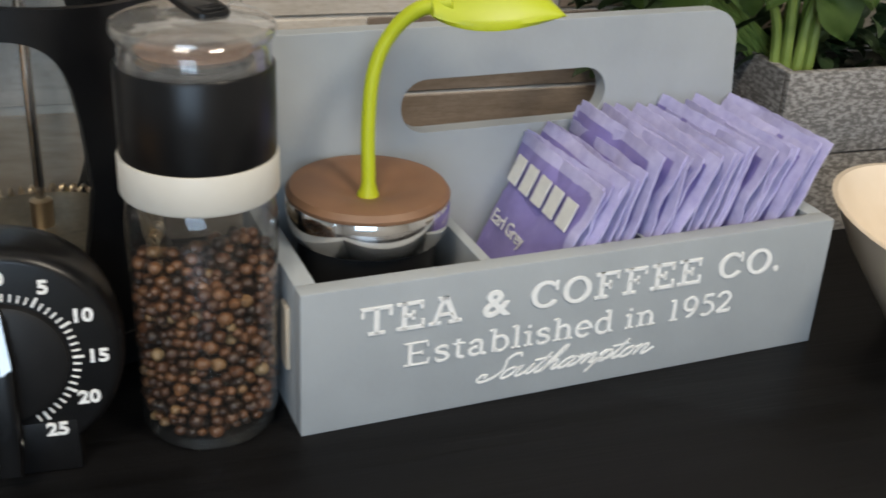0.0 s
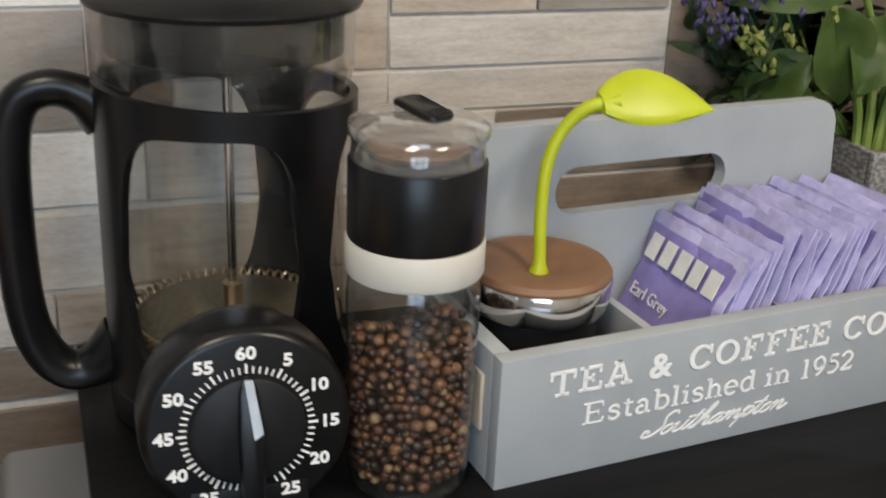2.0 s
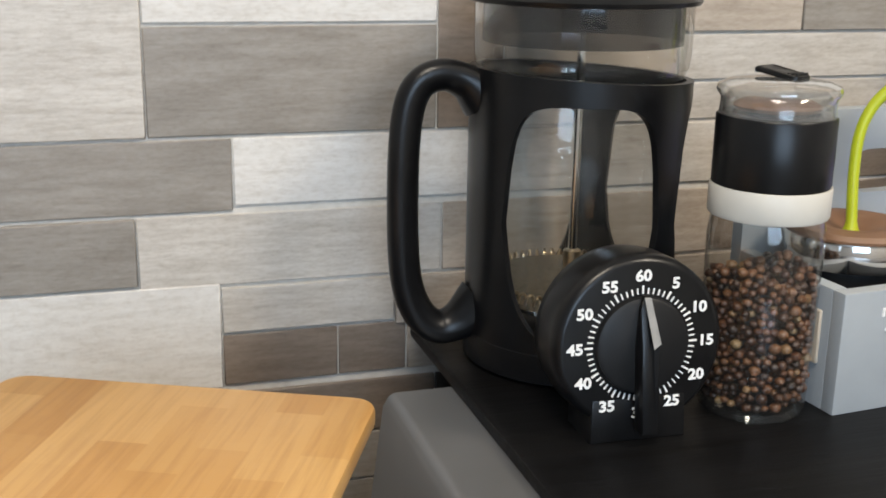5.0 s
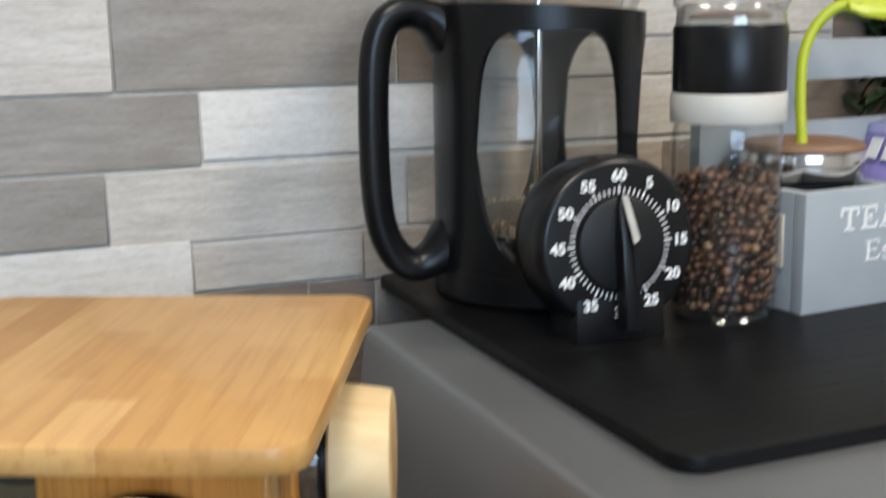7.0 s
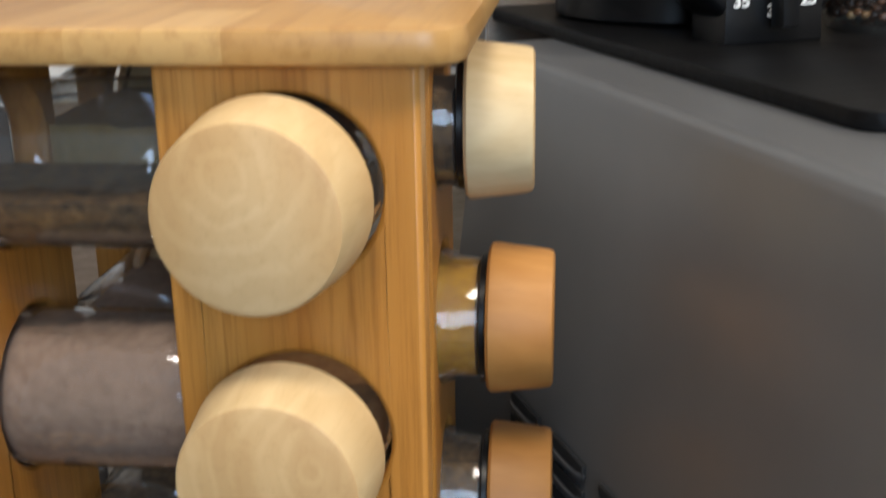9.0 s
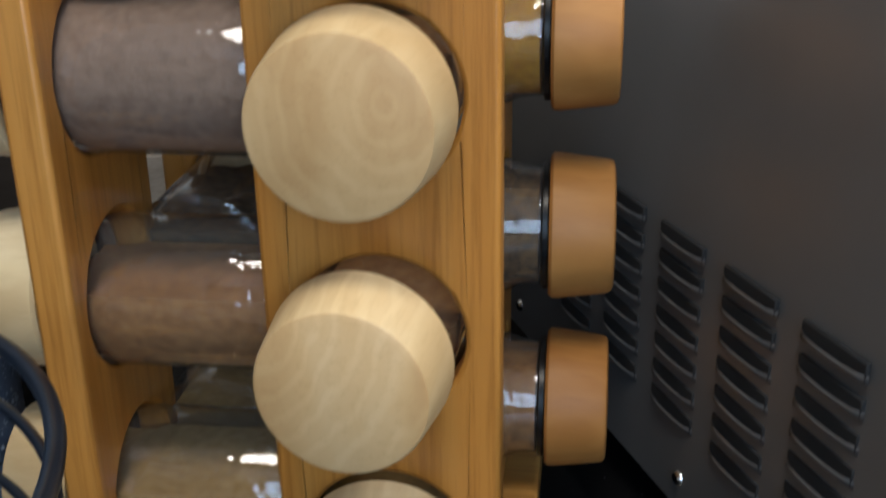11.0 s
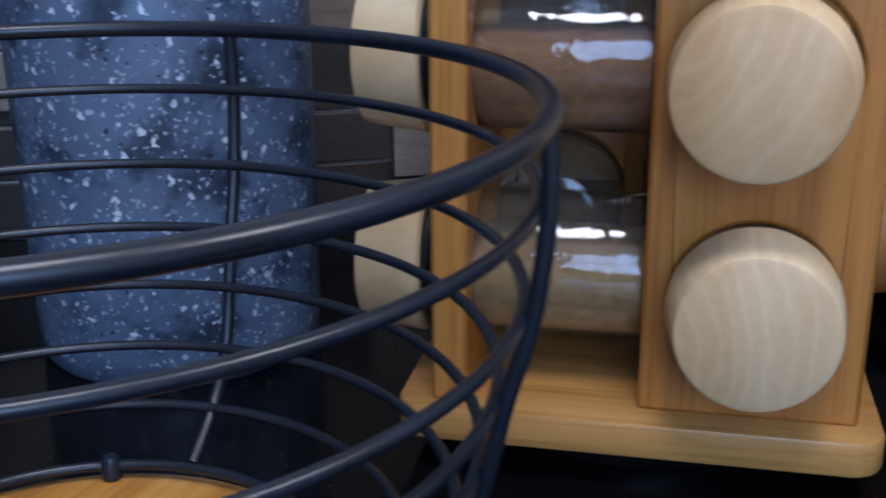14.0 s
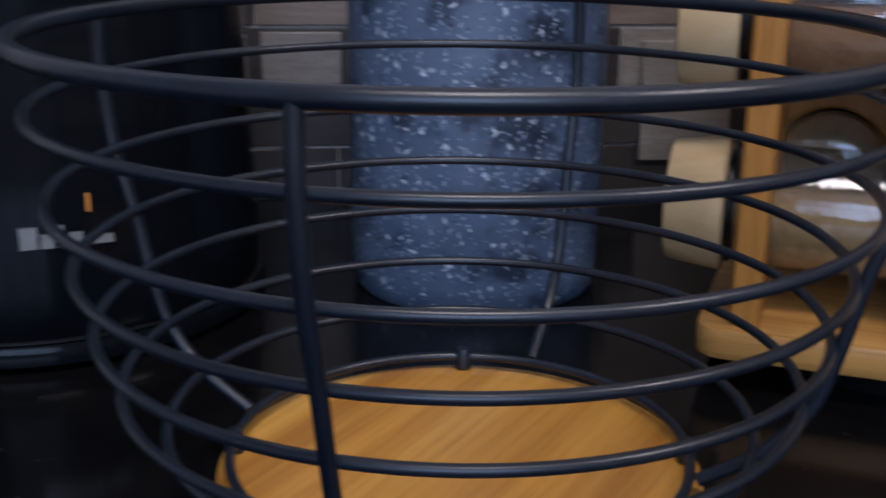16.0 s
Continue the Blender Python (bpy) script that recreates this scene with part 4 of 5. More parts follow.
def make_box():
    L, D, H, T = 0.2285, 0.0855, 0.0585, 0.008
    b = thing("tea_caddy", CADDY, "grey painted wooden tea and coffee caddy with white lettering", "tea caddy")
    part("front_board", block(0, L, 0, T, 0, H, 0.0009), BOX_GREY, b)
    for x in (0.0, L - T):
        part("side_board", block(x, x + T, T, D - T, 0, H, 0.0009), BOX_GREY, b)
    part("bottom_board", block(T, L - T, T, D - T, 0.001, 0.007), BOX_GREY, b)
    for x in (0.0735, 0.144):
        part("divider", block(x, x + 0.0045, T, D - T, 0.007, H - 0.003, 0.0006), BOX_GREY, b)
    # tall back board with round shoulders and a slot for the hand
    HB = 0.1275
    LS = L - 0.005  # the back board narrows a little toward its shoulder
    out = [(L, 0.0), (L, H), (LS, HB - 0.014)] + [(LS - 0.014 + 0.014 * math.cos(radians(10 * k)), HB - 0.014 + 0.014 * math.sin(radians(10 * k))) for k in range(1, 10)]
    out += [(0.014 - 0.014 * math.sin(radians(10 * k)), HB - 0.014 + 0.014 * math.cos(radians(10 * k))) for k in range(10)] + [(0.0, 0.0)]
    sx, sz, sw, sh = 0.1113, 0.0945, 0.0942, 0.0228
    hole = [(sx + x, sz + y) for x, y in rounded(sw, sh, sh / 2 - 0.0002, 8)]
    bm = bmesh.new()
    ov = [bm.verts.new((x, 0, z)) for x, z in out]
    hv = [bm.verts.new((x, 0, z)) for x, z in hole]
    es = [bm.edges.new((q[i], q[(i + 1) % len(q)])) for q in (ov, hv) for i in range(len(q))]
    bmesh.ops.triangle_fill(bm, use_beauty=True, edges=es)
    ex = bmesh.ops.extrude_face_region(bm, geom=bm.faces[:])
    bmesh.ops.translate(bm, vec=(0, T, 0), verts=[v for v in ex["geom"] if isinstance(v, bmesh.types.BMVert)])
    back = part("back_board", bm, BOX_GREY, b, "tall back board with a hand slot", pose(0, D - T, 0))
    bv = back.modifiers.new("bevel", "BEVEL")
    bv.width, bv.segments, bv.limit_method, bv.angle_limit = 0.0012, 2, "ANGLE", radians(50)
    part("side_plate", block(-0.0016, 0.0, 0.013, 0.0215, 0.021, 0.047, 0.0005, 1), BOWL, b, "small beige plate on the side")
    up = pose(0, -0.0002, 0, 90, 0, 0)
    slab_line(b, up, "TEA & COFFEE CO.", 0.0220, 0.2040, 0.0385, 0.0114)
    roman_line(b, up, "Established in 1952", 0.0385, 0.1830, 0.0228, 0.0098)
    script_line(b, up, 0.0680, 0.1445, 0.0099, 0.0100)
    return b


make_box()


def packet_mesh(seed, W=0.0655, H=0.0770):
    """A sealed paper sachet: puffed middle, thin crimped ends, slight curl."""
    r = random.Random(seed)
    nx, nz = 12, 16
    bm = bmesh.new()
    sides = []
    for s in (1, -1):
        g = []
        for i in range(nx + 1):
            col = []
            for j in range(nz + 1):
                u, v = i / nx, j / nz
                puff = 0.0011 * (max(0.0, math.sin(math.pi * u)) * max(0.0, math.sin(math.pi * v))) ** 0.5
                if v < 0.09 or v > 0.91:
                    puff *= 0.25
                bend = 0.0030 * math.sin(2.5 * v + seed) * u + 0.0034 * (v - 0.4) ** 2 * math.cos(seed * 2.1) + 0.0034 * noise.noise((u * 3 + seed * 7.1, v * 3, seed * 0.37)) + 0.0013 * noise.noise((u * 11 + seed, v * 9, seed))
                zig = 0.0004 * (i % 2) if j in (0, nz) else 0
                col.append(bm.verts.new((s * (0.0003 + puff) + bend, u * W, v * H + zig)))
            g.append(col)
        sides.append(g)
        for i in range(nx):
            for j in range(nz):
                q = (g[i][j], g[i + 1][j], g[i + 1][j + 1], g[i][j + 1])
                bm.faces.new(q if s > 0 else q[::-1])
    a, b = sides
    rim = [(i, 0) for i in range(nx)] + [(nx, j) for j in range(nz)] + [(i, nz) for i in range(nx, 0, -1)] + [(0, j) for j in range(nz, 0, -1)]
    for k in range(len(rim)):
        (i, j), (m, n) = rim[k], rim[(k + 1) % len(rim)]
        f = bm.faces.new((a[i][j], b[i][j], b[m][n], a[m][n]))
        f.material_index = 1
    for f in bm.faces:
        c = f.calc_center_median()
        if c.z > H * 0.93 or c.y < W * 0.045:
            f.material_index = 1
    me = mesh_of("sachet", bm, PACKET)
    me.materials.append(PACKET_EDGE)
    return me


def make_packets():
    meshes = [packet_mesh(k) for k in range(9)]
    made = []
    r = random.Random(11)
    spots = [(0.0895 + 0.0040 * k, 24 - 0.8 * k) for k in range(7)] + [(0.1200 + 0.0044 * k, 20 + 0.25 * k) for k in range(18)]
    for k, (x, lean) in enumerate(spots):
        s = thing("tea_sachet", CADDY @ pose(x, 0.0092 + 0.0025 * r.random(), 0.0075 + 0.003 * r.random() + (0.0085 if k > 6 else 0.0005 * k), 3 * (r.random() - 0.5), lean + 3 * (r.random() - 0.5), 4 * (r.random() - 0.5)), "violet paper tea sachet standing in the caddy", "tea bag", "sachets in the caddy")
        q = new("envelope", meshes[k % 9])
        q.parent = s
        made.append(s)
    # print on the face of the front sachet: a name mark in plain bars, then the blend
    s = made[0]
    face = pose(-0.0022, 0, 0) @ Matrix(((0, 0, -1, 0), (-1, 0, 0, 0.064), (0, 1, 0, -0.003), (0, 0, 0, 1)))
    for k, (w, tilt) in enumerate(((0.0066, 0), (0.0066, 0), (0.0072, 0), (0.0066, 0), (0.0072, 0))):
        bar = block(0.004 + 0.0112 * k, 0.004 + 0.0112 * k + w + 0.0012, 0.0585, 0.0705, -0.0002, 0.0003)
        part("name_mark", bar, PACKET_PRINT, s, "pale silver print", face)
    words("lettering", "Earl Grey", 0.0085, PACKET_PRINT, s, face @ pose(0.006, 0.040, 0), 0.0002, 0, 0.9)
    return made


make_packets()


def make_infuser_cup():
    c = thing("tea_infuser", pose(0.1378, 0.4575, TOP), "steel tea infuser with brown silicone lid and lime leaf handle", "tea infuser")
    part("holder", lathe([(0, 0.0075), (0.024, 0.0075), (0.0255, 0.010), (0.0268, 0.060), (0.0262, 0.0605), (0.024, 0.0605)], 48), BLACK_SATIN, c, "dark perforated cup")
    part("rim", moved(lathe([(0.0262, 0.0585), (0.0283, 0.0592), (0.0292, 0.0610), (0.0300, 0.0665), (0.0302, 0.0725), (0.0296, 0.0738), (0.0285, 0.0742)], 64), Matrix.Diagonal((1.05, 1.05, 1, 1))), CHROME, c, "polished steel rim")
    part("lid", moved(lathe([(0.0298, 0.0738), (0.0300, 0.0752), (0.0285, 0.0774), (0.022, 0.0785), (0.014, 0.0770), (0.007, 0.0738), (0.003, 0.0725), (0, 0.0725)], 64), Matrix.Diagonal((1.05, 1.05, 1, 1))), LEATHER, c, "brown silicone lid with dished centre")
    stem = curve_through([(0, 0, 0.072), (0.0002, 0.0005, 0.079), (0.0003, 0.003, 0.10), (0.0025, 0.0048, 0.120), (0.0085, 0.0045, 0.1340), (0.0175, 0.001, 0.1435), (0.0290, -0.0045, 0.1468)], 40)
    rad = [0.0046 - 0.0019 * min(1, k / 6) + (0.0006 if k > 25 else 0) * (k - 25) / 15 for k in range(40)]
    part("stem", tube(stem, rad, 14), LIME, c, "lime green curved stem")
    leaf = bmesh.new()
    n, m = 22, 10
    grid = []
    for s in (1, -1):
        g = []
        for i in range(n + 1):
            u = i / n
            w = 0.0120 * (math.sin(math.pi * min(1, (u * 0.97 + 0.03)) ** 0.85)) ** 0.8 + 0.0026 * (1 - u)
            row = []
            for j in range(m + 1):
                v = 2 * j / m - 1
                thick = 0.0030 * (1 - v * v) ** 0.5 + 0.0006
                x = 0.021 + 0.051 * u
                z = 0.1475 + 0.004 * math.sin(math.pi * u * 0.7) - 0.0075 * u * u + v * w * 0.72 - 0.0015
                y = -0.002 - 0.003 * u + v * w * 0.6 - s * thick
                row.append(leaf.verts.new((x, y, z)))
            g.append(row)
        grid.append(g)
        for i in range(n):
            for j in range(m):
                leaf.faces.new((g[i][j], g[i + 1][j], g[i + 1][j + 1], g[i][j + 1]))
    a, b = grid
    for i in range(n):
        for j in (0, m):
            leaf.faces.new((a[i][j], a[i + 1][j], b[i + 1][j], b[i][j]))
    for j in range(m):
        for i in (0, n):
            leaf.faces.new((a[i][j], a[i][j + 1], b[i][j + 1], b[i][j]))
    part("leaf", leaf, LIME, c, "lime green leaf tip")
    part("boss", moved(lathe([(0, 0.0008), (0.0052, 0.0007), (0.0065, 0.0), (0.0070, -0.0008)], 24), pose(0.0465, -0.0078, 0.1448, 52, 0, 0) @ Matrix.Diagonal((1, 0.5, 1, 1))), LIME, c)
    return c


make_infuser_cup()


def leaf_mesh(name, material, L, W, droop, seed, cup=0.3):
    r = random.Random(seed)
    bm = bmesh.new()
    n, m = 12, 6
    g = []
    for i in range(n + 1):
        u = i / n
        w = W * math.sin(math.pi * (0.03 + 0.97 * u) ** 0.75) ** 0.9 * 0.5 + 0.0004
        row = []
        for j in range(m + 1):
            v = 2 * j / m - 1
            x = v * w
            y = L * u * (1 - 0.25 * droop * u)
            z = -droop * L * u * u * 0.6 + cup * abs(v) * w + 0.06 * W * math.sin(7 * u + 3 * v + seed)
            row.append(bm.verts.new((x, y, z)))
        g.append(row)
    for i in range(n):
        for j in range(m):
            bm.faces.new((g[i][j], g[i + 1][j], g[i + 1][j + 1], g[i][j + 1]))
    bmesh.ops.solidify(bm, geom=bm.faces[:], thickness=0.0006)
    return mesh_of(name, bm, material)


def aimed(base, tip, face=(-0.3, -0.9, 0.5)):
    """A pose at base whose y axis points to tip and whose z axis leans to face."""
    y = (Vector(tip) - Vector(base)).normalized()
    x = y.cross(Vector(face)).normalized()
    z = x.cross(y)
    return Matrix.Translation(base) @ Matrix((x, y, z)).transposed().to_4x4()


def make_planter():
    X, Y, W, D, H = 0.3665, 0.5270, 0.17, 0.066, 0.0885
    p = thing("planter", pose(X, Y, TOP), "grey whitewashed wooden planter box with artificial greenery", "planter")
    t = 0.005
    for z0, z1 in ((0, H / 2 - 0.0005), (H / 2 + 0.0005, H)):
        part("plank", block(0, W, 0, t, z0, z1, 0.0012), WASHED, p)
        part("plank", block(0, t, t, D, z0, z1, 0.0012), WASHED, p)
        part("plank", block(W - t, W, t, D, z0, z1, 0.0012), WASHED, p)
        part("plank", block(t, W - t, D - t, D, z0, z1, 0.0012), WASHED, p)
    part("filling", block(t, W - t, t, D - t, 0.004, H - 0.010), SOIL, p, "dark moss filling")
    r = random.Random(21)
    back = Matrix.Translation((-X, -Y, -TOP))

    def put(me, m, name="leaf"):
        q = new(name, me)
        q.parent = p
        q.matrix_basis = m

    # broad leaves on thick stems: foot of the stem, foot and tip of the leaf, width
    BROAD = [
        ((0.372, 0.548), (0.3265, 0.543, 0.401), (0.287, 0.560, 0.366), 0.030),
        ((0.376, 0.545), (0.331, 0.536, 0.428), (0.349, 0.532, 0.374), 0.036),
        ((0.378, 0.552), (0.352, 0.545, 0.442), (0.285, 0.556, 0.432), 0.030),
        ((0.384, 0.548), (0.372, 0.540, 0.418), (0.345, 0.520, 0.388), 0.034),
        ((0.388, 0.545), (0.392, 0.540, 0.430), (0.402, 0.515, 0.385), 0.034),
        ((0.382, 0.556), (0.380, 0.550, 0.455), (0.348, 0.535, 0.475), 0.034),
        ((0.391, 0.550), (0.400, 0.548, 0.455), (0.440, 0.530, 0.450), 0.034),
        ((0.380, 0.543), (0.385, 0.538, 0.395), (0.398, 0.526, 0.365), 0.026),
    ]
    for k, (foot, base, tip, width) in enumerate(BROAD):
        f = (foot[0] - X, foot[1] - Y, H - 0.014)
        b = (base[0] - X, base[1] - Y, base[2] - TOP)
        e = (tip[0] - X, tip[1] - Y, tip[2] - TOP)
        mid = (f[0] * 0.8 + b[0] * 0.2, f[1] * 0.7 + b[1] * 0.3, (f[2] + b[2]) * 0.55)
        part("stem", tube(curve_through([f, mid, b], 12), [0.0030 - 0.00012 * i for i in range(12)], 8), STEM_GREEN, p)
        L = (Vector(e) - Vector(b)).length
        put(leaf_mesh("leaf", LEAF_GREEN, L * 1.08, width, 0.35, 40 + k, 0.35), aimed(b, e))
    # a second plant with pale upright shoots further along
    for k in range(7):
        x = 0.085 + 0.011 * k
        tip = (x + r.uniform(-0.02, 0.02), 0.02 + 0.02 * r.random(), H + r.uniform(0.05, 0.09))
        part("stem", tube(curve_through([(x, 0.028, H - 0.014), (x, 0.026, H + 0.02), tip], 8), [0.0034 - 0.0002 * i for i in range(8)], 8), STEM_GREEN, p)
        put(leaf_mesh("leaf", LEAF_GREEN, 0.05, 0.018, 0.5, 60 + k), aimed(tip, (tip[0] + r.uniform(-0.03, 0.03), tip[1] - 0.02, tip[2] + r.uniform(-0.01, 0.04))))
    # narrow blades that lean toward the press
    blade = [leaf_mesh("leaf", LEAF_DARK, 0.075, 0.0075, 0.25, 31 + k, 0.5) for k in range(3)]
    for k in range(13):
        b = (-0.062 + 0.010 * (k % 5) + r.uniform(-0.006, 0.006), 0.045 + r.uniform(-0.01, 0.012), H + 0.045 + r.uniform(-0.02, 0.02))
        e = (b[0] + r.uniform(-0.035, 0.02), b[1] + r.uniform(-0.02, 0.01), b[2] + r.uniform(0.03, 0.07))
        put(blade[k % 3], aimed(b, e))
        part("twig", tube(curve_through([(0.012 + 0.002 * k, 0.035, H - 0.014), (b[0] * 0.4, b[1], H + 0.022), b], 8), 0.0011, 6), STEM_GREEN, p)
    # small dark foliage
    small = [leaf_mesh("leaf", LEAF_DARK, 0.022, 0.008, 0.4, 10 + k) for k in range(4)]
    for k in range(240):
        far = r.random()
        x = r.uniform(-0.095, 0.05) if far < 0.7 else r.uniform(0.05, W - 0.01)
        y = r.uniform(0.022, 0.058)
        z = H + r.uniform(-0.012, 0.075 if x < 0.02 else 0.02)
        put(small[k % 4], pose(x, y, z, r.uniform(-40, 70), r.uniform(-40, 40), r.uniform(0, 360)))
    # flower heads
    for shade, centres, count in ((LILAC, ((-0.075, 0.032, H + 0.078), (-0.055, 0.030, H + 0.086), (-0.092, 0.036, H + 0.070)), 84), (YELLOW_BUD, ((-0.052, 0.026, H + 0.062), (-0.066, 0.028, H + 0.058)), 26)):
        bud = bmesh.new()
        bmesh.ops.create_icosphere(bud, subdivisions=1, radius=0.0018)
        for v in bud.verts:
            v.co.z *= 1.7
        me = mesh_of("bloom", bud, shade)
        for k in range(count):
            c = centres[k % len(centres)]
            put(me, pose(c[0] + r.gauss(0, 0.009), c[1] + r.gauss(0, 0.007), c[2] + r.gauss(0, 0.007), r.uniform(-60, 60), r.uniform(-60, 60), 0), "bloom")
    for k in range(10):
        c = (-0.09 + 0.006 * k, 0.033, H + 0.06 + 0.02 * r.random())
        part("twig", tube(curve_through([(0.012 + 0.003 * k, 0.04, H - 0.014), (c[0] * 0.35, 0.036, H + 0.025), c], 8), 0.0009, 6), STEM_GREEN, p)
    return p


make_planter()
bowl = part("bowl", moved(lathe([(0, 0.003), (0.022, 0.0), (0.026, 0.001), (0.034, 0.014), (0.046, 0.034), (0.054, 0.052), (0.0555, 0.0545), (0.0535, 0.0548), (0.047, 0.041), (0.034, 0.018), (0.020, 0.007), (0, 0.006)], 64), Matrix.Diagonal((1.0, 1.5, 1.0, 1))), BOWL, None, "", pose(0.394, 0.406, TOP))
tagged(bowl, "cream glazed oval bowl on the black board", "bowl")


# ---- spice rack on the worktop ----
RX, RY, RROT = -0.2235, 0.3472, -24.7
RACK = pose(RX, RY, 0, 0, 0, RROT)
ROW_S, ROW_0, HALF = 0.0656, 0.0600, 0.0602


def make_rack():
    k = thing("spice_rack", RACK, "bamboo revolving spice rack with sixteen glass jars on the worktop", "spice rack")
    part("foot", lathe([(0, 0.0), (0.055, 0.0), (0.056, 0.002), (0.056, 0.0115), (0, 0.0115)], 40), BLACK_PLASTIC, k, "dark turntable under the base")
    part("base_plate", moved(slab(rounded(0.1445, 0.141, 0.010), 0.0118, 0.0232, 0.0015), Matrix.Translation((0.001, 0.0, 0))), BAMBOO_X, k)
    part("top_plate", moved(slab(rounded(0.154, 0.168, 0.011), 0.2872, 0.2960, 0.002), Matrix.Translation((0.0, 0.0165, 0))), BAMBOO_T, k)
    # upright boards with round holes, one on each side, pinwheel fashion
    w, t, z0, z1 = 0.0637, 0.011, 0.0232, 0.2872
    bm = bmesh.new()
    ov = [bm.verts.new((x, 0, z)) for x, z in ((0, z0), (w, z0), (w, z1), (0, z1))]
    loops = [ov]
    for r in range(4):
        zc = ROW_0 + ROW_S * r
        loops.append([bm.verts.new((0.0312 + 0.0233 * math.cos(2 * math.pi * i / 40), 0, zc + 0.0233 * math.sin(2 * math.pi * i / 40))) for i in range(40)])
    es = [bm.edges.new((q[i], q[(i + 1) % len(q)])) for q in loops for i in range(len(q))]
    bmesh.ops.triangle_fill(bm, use_beauty=True, edges=es)
    ex = bmesh.ops.extrude_face_region(bm, geom=bm.faces[:])
    bmesh.ops.translate(bm, vec=(0, t, 0), verts=[v for v in ex["geom"] if isinstance(v, bmesh.types.BMVert)])
    me = mesh_of("upright", bm, BAMBOO_V)
    for s in range(4):
        q = new("upright", me)
        q.parent = k
        q.matrix_basis = pose(0, 0, 0, 0, 0, 90 * s) @ Matrix.Translation((0.002, -HALF, 0))
        b = q.modifiers.new("bevel", "BEVEL")
        b.width, b.segments, b.limit_method, b.angle_limit = 0.0014, 2, "ANGLE", radians(50)
    return k


make_rack()
SPICES = [((0.21, 0.092, 0.026), (0.33, 0.165, 0.056)), ((0.26, 0.155, 0.044), (0.37, 0.235, 0.085)), ((0.05, 0.028, 0.011), (0.20, 0.115, 0.045)), ((0.36, 0.16, 0.01), (0.52, 0.27, 0.02)), ((0.19, 0.115, 0.075), (0.28, 0.185, 0.130))]
SPICE_MATS = [plain("ground_spice", a, b, 0.85, 300, bump=0.9, fine=500) for a, b in SPICES]


def make_jar(fill, level, amber=0):
    """A glass jar that lies on its side: axis along -y, lid outward."""
    j = thing("spice_jar", Matrix.Identity(4), "glass spice jar with %s wooden lid lying in the rack" % ("amber" if amber else "pale"), "spice jar", "jars in the rack")
    turn = pose(0, 0, 0, 90, 0, 0)
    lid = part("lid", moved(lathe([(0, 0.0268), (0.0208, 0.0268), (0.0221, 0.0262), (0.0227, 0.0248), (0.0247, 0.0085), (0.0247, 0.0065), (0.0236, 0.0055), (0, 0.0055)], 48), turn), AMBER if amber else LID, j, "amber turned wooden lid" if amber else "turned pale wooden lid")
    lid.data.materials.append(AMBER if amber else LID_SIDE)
    for f in lid.data.polygons:
        f.material_index = 0 if f.normal.y < -0.8 else 1
    part("seal", moved(lathe([(0.0205, 0.0056), (0.0216, 0.0050), (0.0216, 0.0034), (0.0205, 0.0028)], 40), turn), BLACK_PLASTIC, j, "dark rubber seal")
    part("glass_body", moved(lathe([(0.020, 0.004), (0.0205, -0.004), (0.0226, -0.009), (0.0228, -0.014), (0.0228, -0.064), (0.0215, -0.068), (0.018, -0.0695), (0, -0.0685)], 40), turn), JAR_GLASS, j, "clear glass body")
    # spice settled in the lower part of the jar
    bm = bmesh.new()
    n, m = 26, 20
    rr = 0.0216
    top = []
    rows = []
    for i in range(m + 1):
        y = -0.002 + 0.0685 * i / m
        rr = 0.0194 if y < 0.0085 else 0.0216
        lim = math.asin(max(-0.95, min(0.95, level)))
        row = []
        for q in range(n + 1):
            a = math.pi - lim + (math.pi + 2 * lim) * q / n
            row.append(bm.verts.new((rr * math.cos(a), y, rr * math.sin(a))))
        z = rr * math.sin(lim)
        for q in range(1, 8):
            x = rr * math.cos(lim) * (1 - 2 * q / 8)
            row.append(bm.verts.new((x, y, z + 0.0022 * noise.noise((x * 160, y * 160, fill * 3.1)))))
        rows.append(row)
    for a, b in zip(rows, rows[1:]):
        for q in range(len(a)):
            bm.faces.new((a[q], a[(q + 1) % len(a)], b[(q + 1) % len(a)], b[q]))
    bm.faces.new(rows[0][::-1])
    bm.faces.new(rows[-1])
    part("spice", bm, SPICE_MATS[fill], j, "ground spice filling")
    return j


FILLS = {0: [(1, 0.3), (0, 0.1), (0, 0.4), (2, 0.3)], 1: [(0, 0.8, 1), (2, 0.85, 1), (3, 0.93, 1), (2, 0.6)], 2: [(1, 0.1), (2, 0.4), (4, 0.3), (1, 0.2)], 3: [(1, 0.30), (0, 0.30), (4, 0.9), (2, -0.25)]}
SHIFT = {0: [(0.0004, 0.0), (-0.0020, 0.006), (-0.0010, 0.002), (-0.0016, 0.0)], 1: [(0, 0.011), (0.0005, 0.011), (0.0, 0.011), (0.001, 0.004)], 2: [(0, 0.002), (0, 0), (0, 0.003), (0, 0)], 3: [(0.0005, 0.002), (0, 0.001), (0, 0.003), (0.001, 0.0)]}
kinds = {}
for s in range(4):
    for r in range(4):
        key = FILLS[s][r]
        side, out = SHIFT[s][r]
        m = RACK @ pose(0, 0, 0, 0, 0, 90 * s) @ pose(0.0327 + side, -HALF + 0.0015 - out, ROW_0 + ROW_S * r - (0.0022 if s == 1 else 0.0006))
        spin = pose(0, 0, 0, 0, 0, 60 * side / 0.003 * 0.1)
        if key in kinds:
            copy_thing(kinds[key], m @ spin)
        else:
            kinds[key] = make_jar(*key)
            kinds[key].matrix_basis = m @ spin

